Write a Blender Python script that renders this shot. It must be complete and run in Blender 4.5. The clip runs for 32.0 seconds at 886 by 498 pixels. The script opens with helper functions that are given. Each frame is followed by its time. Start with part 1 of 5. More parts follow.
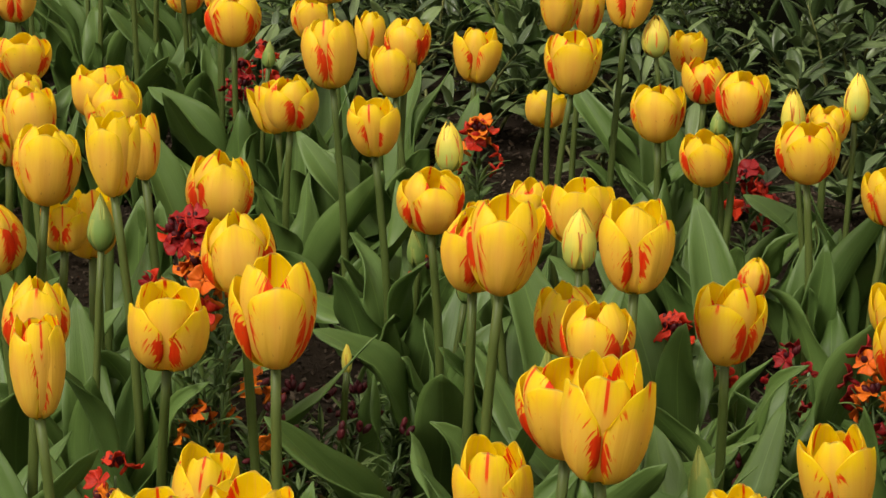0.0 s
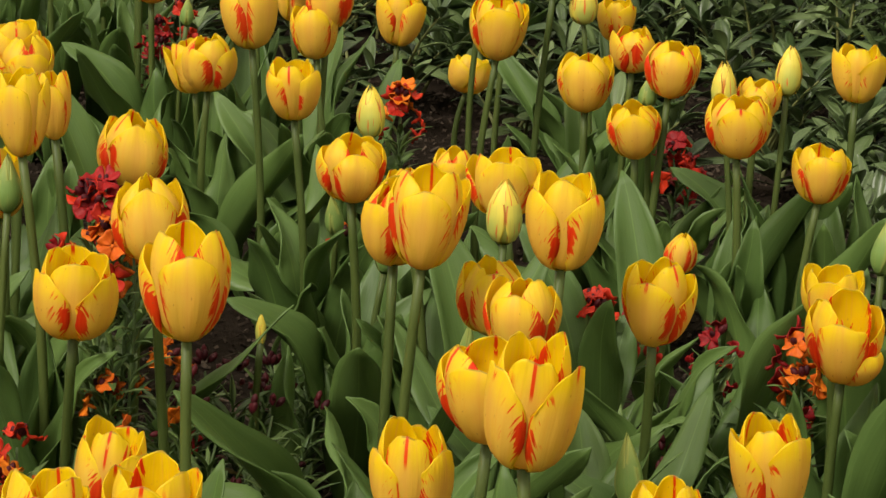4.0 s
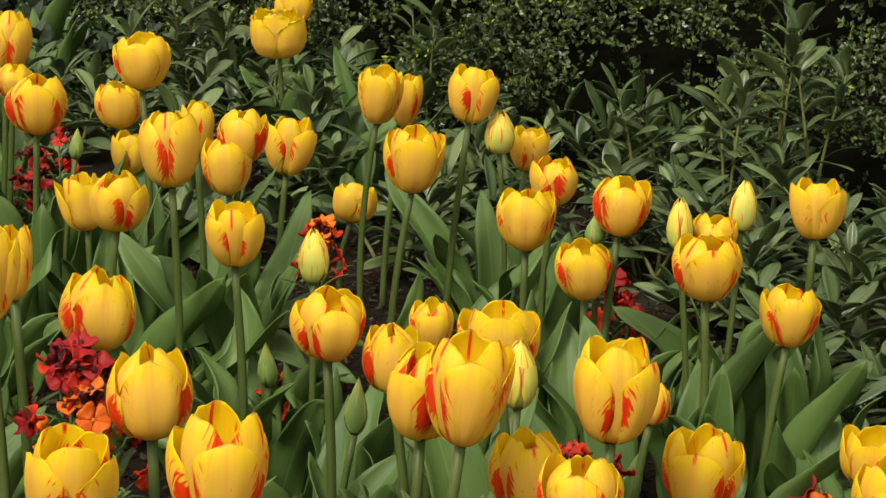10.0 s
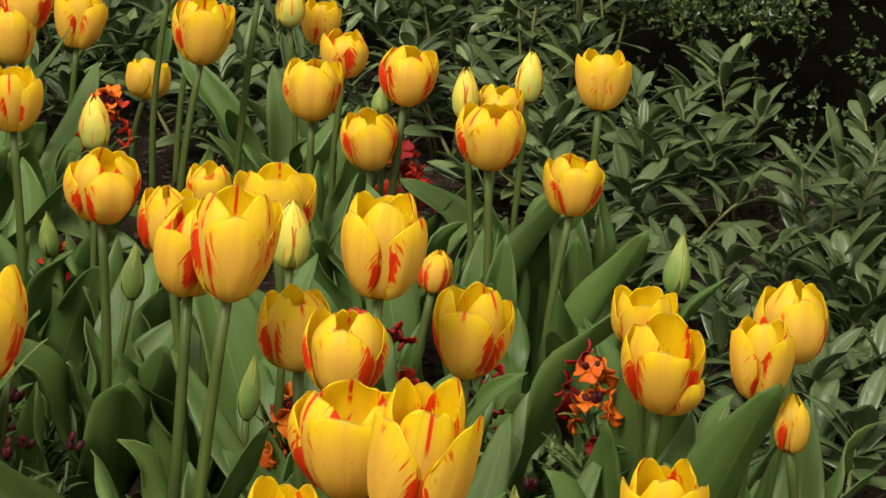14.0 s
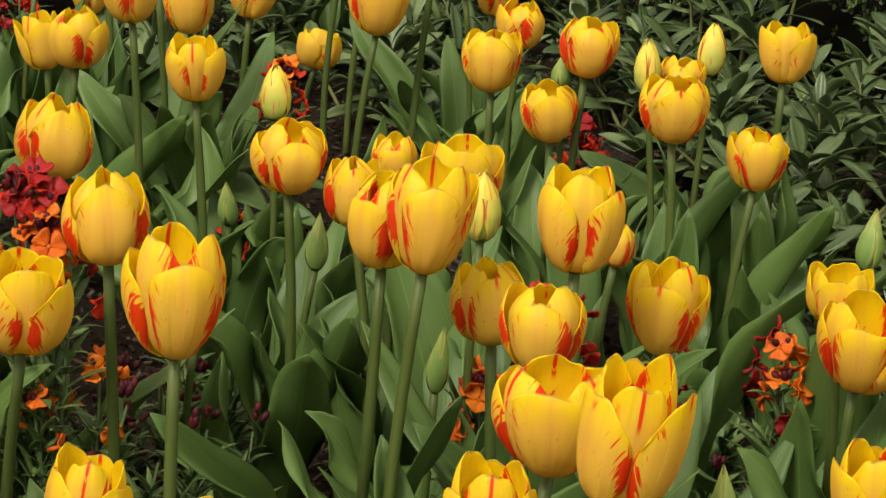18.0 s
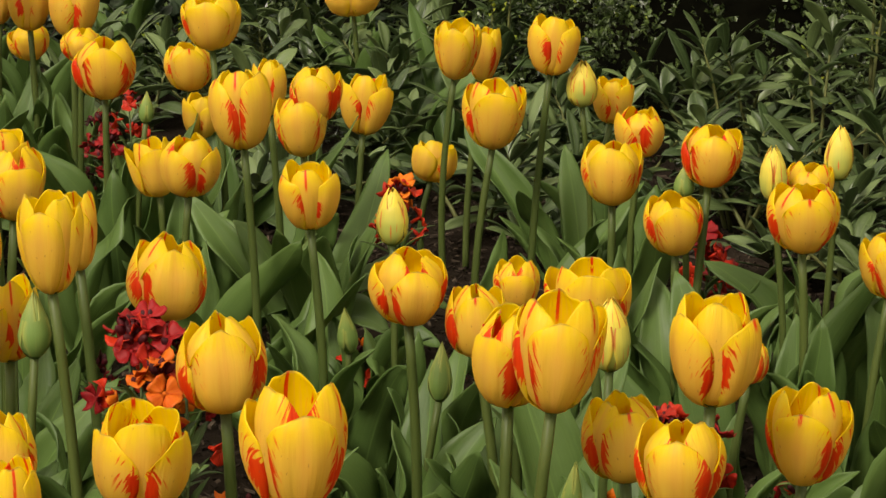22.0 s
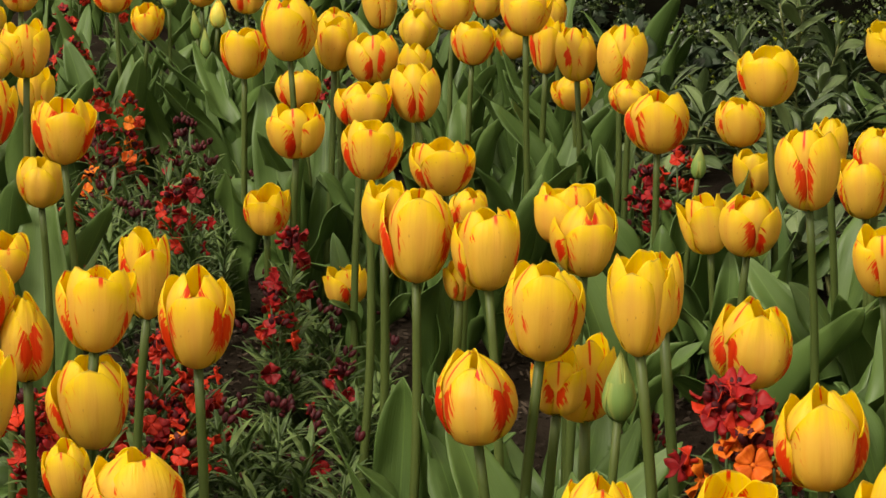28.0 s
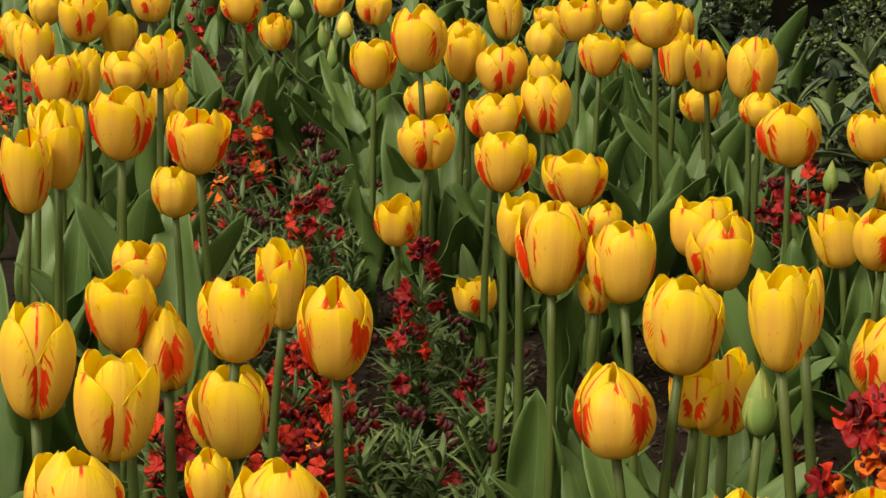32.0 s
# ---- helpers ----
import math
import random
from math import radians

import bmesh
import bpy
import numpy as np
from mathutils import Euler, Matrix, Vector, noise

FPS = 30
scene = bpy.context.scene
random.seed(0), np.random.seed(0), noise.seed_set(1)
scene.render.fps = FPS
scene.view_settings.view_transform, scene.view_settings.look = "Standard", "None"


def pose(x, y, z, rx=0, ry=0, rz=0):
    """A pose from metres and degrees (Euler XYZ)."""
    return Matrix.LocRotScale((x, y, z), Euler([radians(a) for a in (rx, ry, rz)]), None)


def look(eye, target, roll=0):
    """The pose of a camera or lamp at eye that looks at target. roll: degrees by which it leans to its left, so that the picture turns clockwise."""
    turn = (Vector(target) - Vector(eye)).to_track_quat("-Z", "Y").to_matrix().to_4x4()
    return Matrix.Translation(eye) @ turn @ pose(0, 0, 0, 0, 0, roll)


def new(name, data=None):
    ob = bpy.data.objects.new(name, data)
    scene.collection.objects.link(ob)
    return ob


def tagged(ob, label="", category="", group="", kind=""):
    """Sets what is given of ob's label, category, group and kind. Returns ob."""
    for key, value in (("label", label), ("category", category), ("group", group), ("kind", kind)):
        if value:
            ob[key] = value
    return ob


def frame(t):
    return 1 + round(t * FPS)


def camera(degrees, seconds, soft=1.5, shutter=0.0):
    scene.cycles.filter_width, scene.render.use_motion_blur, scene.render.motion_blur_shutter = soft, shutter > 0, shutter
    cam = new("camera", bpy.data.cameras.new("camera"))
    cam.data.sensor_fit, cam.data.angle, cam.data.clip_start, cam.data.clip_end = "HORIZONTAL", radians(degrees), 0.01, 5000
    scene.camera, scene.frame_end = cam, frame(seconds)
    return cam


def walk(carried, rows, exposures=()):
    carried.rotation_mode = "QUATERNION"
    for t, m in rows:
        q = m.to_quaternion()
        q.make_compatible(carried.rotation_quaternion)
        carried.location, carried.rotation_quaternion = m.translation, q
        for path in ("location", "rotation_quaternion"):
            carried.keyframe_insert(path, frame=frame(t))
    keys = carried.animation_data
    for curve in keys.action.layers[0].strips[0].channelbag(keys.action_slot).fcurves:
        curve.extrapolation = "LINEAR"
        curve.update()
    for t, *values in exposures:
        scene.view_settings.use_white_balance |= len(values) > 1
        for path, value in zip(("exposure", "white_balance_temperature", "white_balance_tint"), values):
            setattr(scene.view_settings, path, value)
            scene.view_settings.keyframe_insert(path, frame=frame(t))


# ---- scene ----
def aim(x, y, z, yaw, pitch, roll):
    """A camera pose: yaw to the left of +y, pitch up, roll; degrees."""
    return pose(x, y, z, 0, 0, yaw) @ pose(0, 0, 0, 90 + pitch, 0, 0) @ pose(0, 0, 0, 0, 0, roll)


cam = camera(19.81, 32.0, soft=1.5)
WALK = [
    (0.0, aim(0.2131, -0.2602, 0.9402, 6.284, -14.249, 0.155)),
    (0.5, aim(0.2055, -0.2431, 0.9320, 6.069, -14.409, 0.321)),
    (1.0, aim(0.2027, -0.2304, 0.9272, 5.971, -14.861, 0.400)),
    (1.5, aim(0.2018, -0.2196, 0.9199, 5.778, -15.395, 1.061)),
    (2.0, aim(0.1987, -0.2140, 0.9202, 5.648, -15.816, 1.066)),
    (2.5, aim(0.2026, -0.2088, 0.9234, 5.388, -15.853, 0.763)),
    (3.0, aim(0.2021, -0.2024, 0.9268, 4.878, -15.665, 1.015)),
    (3.5, aim(0.2046, -0.1940, 0.9286, 4.547, -15.360, 1.656)),
    (5.5, aim(0.1324, -0.1416, 0.9243, 2.261, -14.522, 2.725)),
    (6.0, aim(0.0947, -0.1358, 0.9293, 0.098, -14.296, 3.073)),
    (6.5, aim(0.0666, -0.1296, 0.9353, -1.359, -13.883, 3.077)),
    (7.0, aim(0.0384, -0.1263, 0.9369, -2.346, -13.699, 2.750)),
    (7.5, aim(0.0115, -0.1235, 0.9333, -3.120, -13.391, 2.159)),
    (8.0, aim(-0.0054, -0.1141, 0.9333, -3.604, -13.374, 3.045)),
    (8.5, aim(-0.0168, -0.0847, 0.9330, -2.745, -13.344, 2.241)),
    (9.0, aim(-0.0226, -0.0516, 0.9358, -2.003, -12.983, 2.234)),
    (9.5, aim(-0.0259, -0.0235, 0.9306, -1.509, -12.744, 2.280)),
    (10.0, aim(-0.0308, -0.0104, 0.9282, -1.540, -12.597, 2.467)),
    (10.5, aim(-0.0242, -0.0078, 0.9223, -1.742, -12.611, 2.363)),
    (11.0, aim(-0.0098, -0.0032, 0.9170, -2.531, -12.973, 2.536)),
    (11.5, aim(0.0018, -0.0002, 0.9109, -3.918, -13.388, 2.723)),
    (12.0, aim(0.0063, -0.0028, 0.9073, -4.976, -13.808, 2.882)),
    (12.5, aim(0.0075, -0.0071, 0.9064, -5.584, -14.033, 3.455)),
    (13.0, aim(0.0095, -0.0094, 0.9008, -5.911, -14.216, 3.463)),
    (13.5, aim(0.0083, -0.0065, 0.8974, -5.922, -14.482, 3.825)),
    (14.0, aim(0.0093, -0.0076, 0.8962, -5.849, -14.659, 3.742)),
    (14.5, aim(0.0111, -0.0036, 0.8938, -5.780, -14.823, 4.081)),
    (16.5, aim(0.0065, 0.0146, 0.8833, -4.676, -15.494, 4.177)),
    (17.0, aim(-0.0138, 0.0143, 0.8846, -3.908, -15.534, 4.158)),
    (17.5, aim(-0.0249, 0.0149, 0.8861, -3.110, -15.558, 4.078)),
    (18.0, aim(-0.0269, 0.0158, 0.8891, -2.517, -15.497, 3.421)),
    (18.5, aim(-0.0221, 0.0197, 0.8885, -2.030, -15.321, 3.180)),
    (19.0, aim(-0.0221, 0.0230, 0.8900, -1.753, -15.196, 3.063)),
    (19.5, aim(-0.0269, 0.0330, 0.8921, -1.435, -15.022, 2.538)),
    (20.0, aim(-0.0233, 0.0443, 0.8930, -1.122, -14.804, 1.906)),
    (20.5, aim(-0.0282, 0.0576, 0.8913, -0.886, -14.539, 1.676)),
    (21.0, aim(-0.0279, 0.0721, 0.8950, -0.510, -14.397, 1.468)),
    (21.5, aim(-0.0291, 0.0846, 0.8965, -0.104, -14.041, 1.663)),
    (22.0, aim(-0.0294, 0.0933, 0.9021, 0.351, -13.541, 0.576)),
    (22.5, aim(-0.0289, 0.0965, 0.9010, 0.956, -13.083, 0.604)),
    (23.0, aim(-0.0347, 0.1020, 0.9011, 1.385, -12.918, 0.829)),
    (23.5, aim(-0.0432, 0.1128, 0.8979, 2.044, -12.840, 0.817)),
    (24.0, aim(-0.0513, 0.1231, 0.8972, 3.136, -12.833, 0.783)),
    (24.5, aim(-0.0549, 0.1341, 0.8944, 3.776, -13.000, 0.452)),
    (25.0, aim(-0.0625, 0.1371, 0.8951, 4.511, -13.048, -0.062)),
    (25.5, aim(-0.0742, 0.1359, 0.9012, 5.989, -12.901, 0.152)),
    (26.0, aim(-0.0793, 0.1409, 0.8999, 7.559, -12.691, 0.015)),
    (26.5, aim(-0.0863, 0.1465, 0.8993, 8.568, -12.634, 0.157)),
    (28.5, aim(-0.1277, 0.1461, 0.9001, 12.351, -12.579, 0.189)),
    (29.0, aim(-0.1299, 0.1493, 0.8978, 13.082, -12.731, 0.089)),
    (29.5, aim(-0.1365, 0.1479, 0.9012, 13.540, -12.746, 0.233)),
    (30.0, aim(-0.1421, 0.1442, 0.9046, 13.602, -12.681, 0.460)),
    (30.5, aim(-0.1443, 0.1366, 0.9076, 13.825, -12.544, 0.397)),
    (31.0, aim(-0.1434, 0.1378, 0.9099, 14.045, -12.357, 0.338)),
    (31.5, aim(-0.1446, 0.1429, 0.9070, 14.036, -12.260, 0.307)),
    (32.0, aim(-0.1410, 0.1410, 0.9025, 14.098, -12.324, 0.131)),
]
# the clip's camera warms and brightens its picture a little on the way
walk(cam, WALK, ((0.0, 0.34, 6750, 10.5), (3.0, 0.34, 6750, 10.5), (7.0, 0.44, 6500, 10.0), (9.0, 0.48, 6550, 10.0), (13.0, 0.42, 6600, 10.5), (18.0, 0.42, 6650, 11.0), (23.0, 0.30, 7100, 12.5), (26.0, 0.37, 6950, 12.0), (30.0, 0.43, 7050, 12.5), (32.0, 0.41, 7050, 12.5)))

# ---- light: bright overcast sky, a soft high sun behind thin cloud ----
world = bpy.data.worlds.new("overcast_sky")
scene.world = world
world.use_nodes = True
wn = world.node_tree.nodes
sky = wn.new("ShaderNodeTexSky")
sky.sky_type = "NISHITA"
sky.sun_disc = False
sky.sun_elevation = radians(47)
sky.sun_rotation = radians(215)
sky.air_density, sky.dust_density, sky.ozone_density = 1.0, 4.0, 1.0
veil = wn.new("ShaderNodeMixRGB")
veil.inputs["Fac"].default_value = 0.7
veil.inputs["Color2"].default_value = (7.6, 7.1, 5.0, 1)
world.node_tree.links.new(sky.outputs["Color"], veil.inputs["Color1"])
world.node_tree.links.new(veil.outputs["Color"], wn["Background"].inputs["Color"])
wn["Background"].inputs["Strength"].default_value = 0.15
sun = new("sun", bpy.data.lights.new("sun", "SUN"))
sun.data.energy, sun.data.angle, sun.data.color = 2.4, radians(16), (1.0, 0.96, 0.9)
sun.matrix_basis = look((0, 0, 0), (math.sin(radians(35)) * math.cos(radians(47)), math.cos(radians(35)) * math.cos(radians(47)), -math.sin(radians(47))))


# ---- materials ----
class Nodes:
    """A small wrapper that adds and links the nodes of one material."""

    def __init__(self, name, rough=0.5, spec=0.5):
        self.mat = bpy.data.materials.new(name)
        self.mat.use_nodes = True
        self.tree = self.mat.node_tree
        self.bsdf = self.tree.nodes["Principled BSDF"]
        self.bsdf.inputs["Roughness"].default_value = rough
        self.bsdf.inputs["Specular IOR Level"].default_value = spec

    def math(self, op, a, b=None, c=None, clamp=False):
        node = self.tree.nodes.new("ShaderNodeMath")
        node.operation, node.use_clamp = op, clamp
        for n, v in enumerate((a, b, c)):
            if v is None:
                continue
            if isinstance(v, (int, float)):
                node.inputs[n].default_value = v
            else:
                self.tree.links.new(v, node.inputs[n])
        return node.outputs[0]

    def mix(self, fac, a, b):
        node = self.tree.nodes.new("ShaderNodeMixRGB")
        for key, v in (("Fac", fac), ("Color1", a), ("Color2", b)):
            if isinstance(v, (int, float)):
                node.inputs[key].default_value = v
            elif isinstance(v, tuple):
                node.inputs[key].default_value = (*v, 1)
            else:
                self.tree.links.new(v, node.inputs[key])
        return node.outputs[0]

    def noise(self, vector, scale, detail=3.0, rough=0.55):
        node = self.tree.nodes.new("ShaderNodeTexNoise")
        node.inputs["Scale"].default_value = scale
        node.inputs["Detail"].default_value = detail
        node.inputs["Roughness"].default_value = rough
        if vector is not None:
            self.tree.links.new(vector, node.inputs["Vector"])
        return node.outputs["Fac"]

    def ramp(self, value, lo, hi):
        node = self.tree.nodes.new("ShaderNodeMapRange")
        node.interpolation_type = "SMOOTHSTEP"
        self.tree.links.new(value, node.inputs["Value"])
        node.inputs["From Min"].default_value, node.inputs["From Max"].default_value = lo, hi
        return node.outputs["Result"]

    def uv(self):
        node = self.tree.nodes.new("ShaderNodeUVMap")
        split = self.tree.nodes.new("ShaderNodeSeparateXYZ")
        self.tree.links.new(node.outputs["UV"], split.inputs[0])
        return split.outputs["X"], split.outputs["Y"]

    def vec(self, x, y, z):
        node = self.tree.nodes.new("ShaderNodeCombineXYZ")
        for n, v in enumerate((x, y, z)):
            if isinstance(v, (int, float)):
                node.inputs[n].default_value = v
            else:
                self.tree.links.new(v, node.inputs[n])
        return node.outputs[0]

    def random(self):
        return self.tree.nodes.new("ShaderNodeObjectInfo").outputs["Random"]

    def island(self):
        return self.tree.nodes.new("ShaderNodeNewGeometry").outputs["Random Per Island"]

    def coords(self, kind="Object"):
        return self.tree.nodes.new("ShaderNodeTexCoord").outputs[kind]

    def place(self):
        return self.tree.nodes.new("ShaderNodeNewGeometry").outputs["Position"]

    def bump(self, height, strength, distance):
        node = self.tree.nodes.new("ShaderNodeBump")
        node.inputs["Strength"].default_value, node.inputs["Distance"].default_value = strength, distance
        self.tree.links.new(height, node.inputs["Height"])
        self.tree.links.new(node.outputs["Normal"], self.bsdf.inputs["Normal"])

    def paint(self, color, through_light=0.0, glow=0.0):
        """Sets the base colour; with some light passing through thin blades and petals (glow: power of the colour at each of their two faces)."""
        links = self.tree.links
        if isinstance(color, tuple):
            self.bsdf.inputs["Base Color"].default_value = (*color, 1)
        else:
            links.new(color, self.bsdf.inputs["Base Color"])
        if through_light:
            thin = self.tree.nodes.new("ShaderNodeBsdfTranslucent")
            if isinstance(color, tuple):
                thin.inputs["Color"].default_value = (*color, 1)
            else:
                links.new(color, thin.inputs["Color"])
            both = self.tree.nodes.new("ShaderNodeMixShader")
            both.inputs["Fac"].default_value = through_light
            if glow:
                half = self.tree.nodes.new("ShaderNodeGamma")
                half.inputs["Gamma"].default_value = glow
                links.new(color, half.inputs["Color"])
                links.new(half.outputs[0], thin.inputs["Color"])
            links.new(self.bsdf.outputs[0], both.inputs[1])
            links.new(thin.outputs[0], both.inputs[2])
            links.new(both.outputs[0], self.tree.nodes["Material Output"].inputs["Surface"])
        return self.mat


def petal_material(name, flames, inside):
    """Yellow petal: buff outer face, clear yellow inner face and rim, feathered red flames along the margins."""
    m = Nodes(name, 0.46, 0.36)
    u, v = m.uv()
    r = m.random()
    shift = m.math("MULTIPLY", r, 37.0)
    side = m.math("MULTIPLY_ADD", u, 2.0, -1.0)
    wide = m.math("ABSOLUTE", side)
    clear, buff, pale = (0.84, 0.645, 0.006), (0.815, 0.535, 0.08), (0.84, 0.62, 0.105)
    grain = m.noise(m.vec(m.math("ADD", m.math("MULTIPLY", u, 30.0), shift), m.math("MULTIPLY", v, 1.4), shift), 1.0, 3.0)
    patch = m.noise(m.vec(m.math("ADD", m.math("MULTIPLY", u, 2.2), shift), m.math("MULTIPLY", v, 2.0), r), 1.0, 2.0)
    if inside:
        color = m.mix(m.ramp(patch, 0.3, 0.7), (0.88, 0.685, 0.006), (0.88, 0.62, 0.005))
    else:
        rim = m.math("MAXIMUM", m.ramp(v, 0.58, 0.97), m.math("MULTIPLY", m.ramp(wide, 0.62, 1.0), 0.8))
        color = m.mix(m.math("MULTIPLY_ADD", m.math("MULTIPLY_ADD", grain, 0.8, m.math("MULTIPLY_ADD", patch, 1.2, -1.0)), 0.5, m.math("MULTIPLY_ADD", rim, 0.90, 0.04), clamp=True), buff, clear)
        color = m.mix(m.math("MULTIPLY", m.ramp(patch, 0.55, 0.8), 0.5), color, pale)
        rib = m.math("MULTIPLY", m.ramp(wide, 0.22, 0.0), m.math("MULTIPLY_ADD", grain, 1.3, -0.1, clamp=True))
        color = m.mix(m.math("MULTIPLY", rib, 0.5), color, (0.74, 0.36, 0.10))
        color = m.mix(m.math("MULTIPLY", m.ramp(v, 0.20, 0.0), 0.4), color, (0.62, 0.40, 0.06))
    color = m.mix(m.math("MULTIPLY", m.ramp(grain, 0.46, 0.72), 0.38), color, (0.80, 0.44, 0.06))
    # flames: feathered patches near one or both margins, in slender streaks that lean towards the rib
    odd = m.math("FRACT", m.math("MULTIPLY", r, 7.13))
    even = m.math("FRACT", m.math("MULTIPLY", r, 13.71))
    right = m.ramp(side, -0.1, 0.15)
    info = m.tree.nodes.new("ShaderNodeObjectInfo")
    sides = m.tree.nodes.new("ShaderNodeSeparateXYZ")
    m.tree.links.new(info.outputs["Color"], sides.inputs[0])
    pick = m.math("ADD", m.math("MULTIPLY", right, sides.outputs["Y"]), m.math("MULTIPLY", m.math("SUBTRACT", 1.0, right), sides.outputs["X"]))
    pick = m.math("MULTIPLY_ADD", pick, 3.0, -1.0)
    mid = sides.outputs["Z"]
    dv = m.math("SUBTRACT", v, mid)
    de = m.math("SUBTRACT", wide, m.math("MULTIPLY_ADD", odd, 0.24, 0.74))
    along = m.math("ADD", m.math("MULTIPLY", dv, 0.85), m.math("MULTIPLY", de, 0.55))
    cross = m.math("SUBTRACT", m.math("MULTIPLY", de, 0.85), m.math("MULTIPLY", dv, 0.75))
    pa, pc = m.math("DIVIDE", dv, m.math("MULTIPLY_ADD", even, 0.18, (0.16, 0.17, 0.20, 0.27)[flames])), m.math("DIVIDE", de, m.math("MULTIPLY_ADD", even, 0.16, (0.12, 0.13, 0.15, 0.20)[flames]))
    spot = m.math("EXPONENT", m.math("MULTIPLY", m.math("ADD", m.math("MULTIPLY", pa, pa), m.math("MULTIPLY", pc, pc)), -0.8))
    streak = m.noise(m.vec(m.math("ADD", m.math("MULTIPLY", cross, 23.0), shift), m.math("MULTIPLY", along, 1.5), m.math("MULTIPLY_ADD", side, 1.5, shift)), 1.0, 1.5, 0.5)
    lone = m.noise(m.vec(m.math("ADD", m.math("MULTIPLY", cross, 17.0), m.math("MULTIPLY", r, 71.0)), m.math("MULTIPLY", along, 1.6), m.math("MULTIPLY_ADD", side, 2.0, 5.0)), 1.0, 1.0)
    need = (0.66, 0.10, -0.15, -0.35)[flames] + (0.15 if inside else 0.0)
    power = m.math("MULTIPLY", spot, m.ramp(pick, need - 0.35, need + 0.35))
    drive = m.math("ADD", m.math("MULTIPLY", power, 0.68), m.math("MULTIPLY", streak, 1.0))
    red = m.ramp(drive, 0.81, 0.85)
    few = (0.72, 0.635, 0.61, 0.58)[flames]
    red = m.math("MAXIMUM", red, m.math("MULTIPLY", m.ramp(lone, few, few + 0.02), m.math("MULTIPLY", m.ramp(wide, 0.36, 0.62), m.math("MULTIPLY", m.ramp(v, 0.3, 0.45), m.ramp(v, 0.95, 0.8)))))
    # a thin red line up the rib of some petals, thin red margins on others
    low = m.math("MULTIPLY_ADD", info.outputs["Alpha"], -0.5, 1.04)
    rib_line = m.math("MULTIPLY", m.ramp(m.math("SUBTRACT", wide, m.math("MULTIPLY", m.ramp(v, 0.5, 1.0), 0.02)), 0.040, 0.018), m.math("MULTIPLY", m.ramp(info.outputs["Alpha"], 0.1, 0.2), m.math("MULTIPLY", m.ramp(m.math("SUBTRACT", v, low), 0.0, 0.10), m.ramp(streak, 0.34, 0.40))))
    edge = m.math("MULTIPLY_ADD", patch, 0.22, m.math("MULTIPLY_ADD", odd, 0.10, 0.72))
    margin = m.math("MULTIPLY", m.ramp(m.math("ABSOLUTE", m.math("SUBTRACT", wide, edge)), 0.030, 0.014), m.math("MULTIPLY", m.ramp(pick, 0.10, 0.16), m.math("MULTIPLY", m.ramp(v, 0.30, 0.40), m.ramp(v, 0.93, 0.84))))
    if flames:
        red = m.math("MAXIMUM", red, m.math("MAXIMUM", rib_line, margin))
    color = m.mix(red, color, m.mix(m.ramp(grain, 0.3, 0.7), (0.72, 0.030, 0.005), (0.80, 0.075, 0.007)))
    dots = m.noise(m.vec(m.math("ADD", m.math("MULTIPLY", u, 22.0), shift), m.math("MULTIPLY", v, 11.0), 7.0), 1.0, 0.0)
    color = m.mix(m.math("MULTIPLY", m.ramp(dots, 0.77, 0.83), 0.6), color, (0.35, 0.14, 0.03))
    tip = m.math("MULTIPLY", m.ramp(v, 0.975, 0.995), m.ramp(wide, 0.35, 0.15))
    color = m.mix(m.math("MULTIPLY", tip, 0.6), color, (0.22, 0.12, 0.03))
    ribs = m.noise(m.vec(m.math("ADD", m.math("MULTIPLY", u, 7.0), shift), m.math("MULTIPLY", v, 1.1), r), 1.0, 2.0)
    m.bump(m.math("ADD", m.math("MULTIPLY", grain, 0.35), m.math("MULTIPLY", ribs, 1.5)), 0.5, 0.0032)
    return m.paint(color, 0.50, 0.55)


PETAL = [petal_material("petal_outside_" + n, k, False) for k, n in enumerate(("plain", "touched", "flamed", "striped"))]
LINING = [petal_material("petal_inside_" + n, k, True) for k, n in enumerate(("plain", "touched", "flamed", "striped"))]


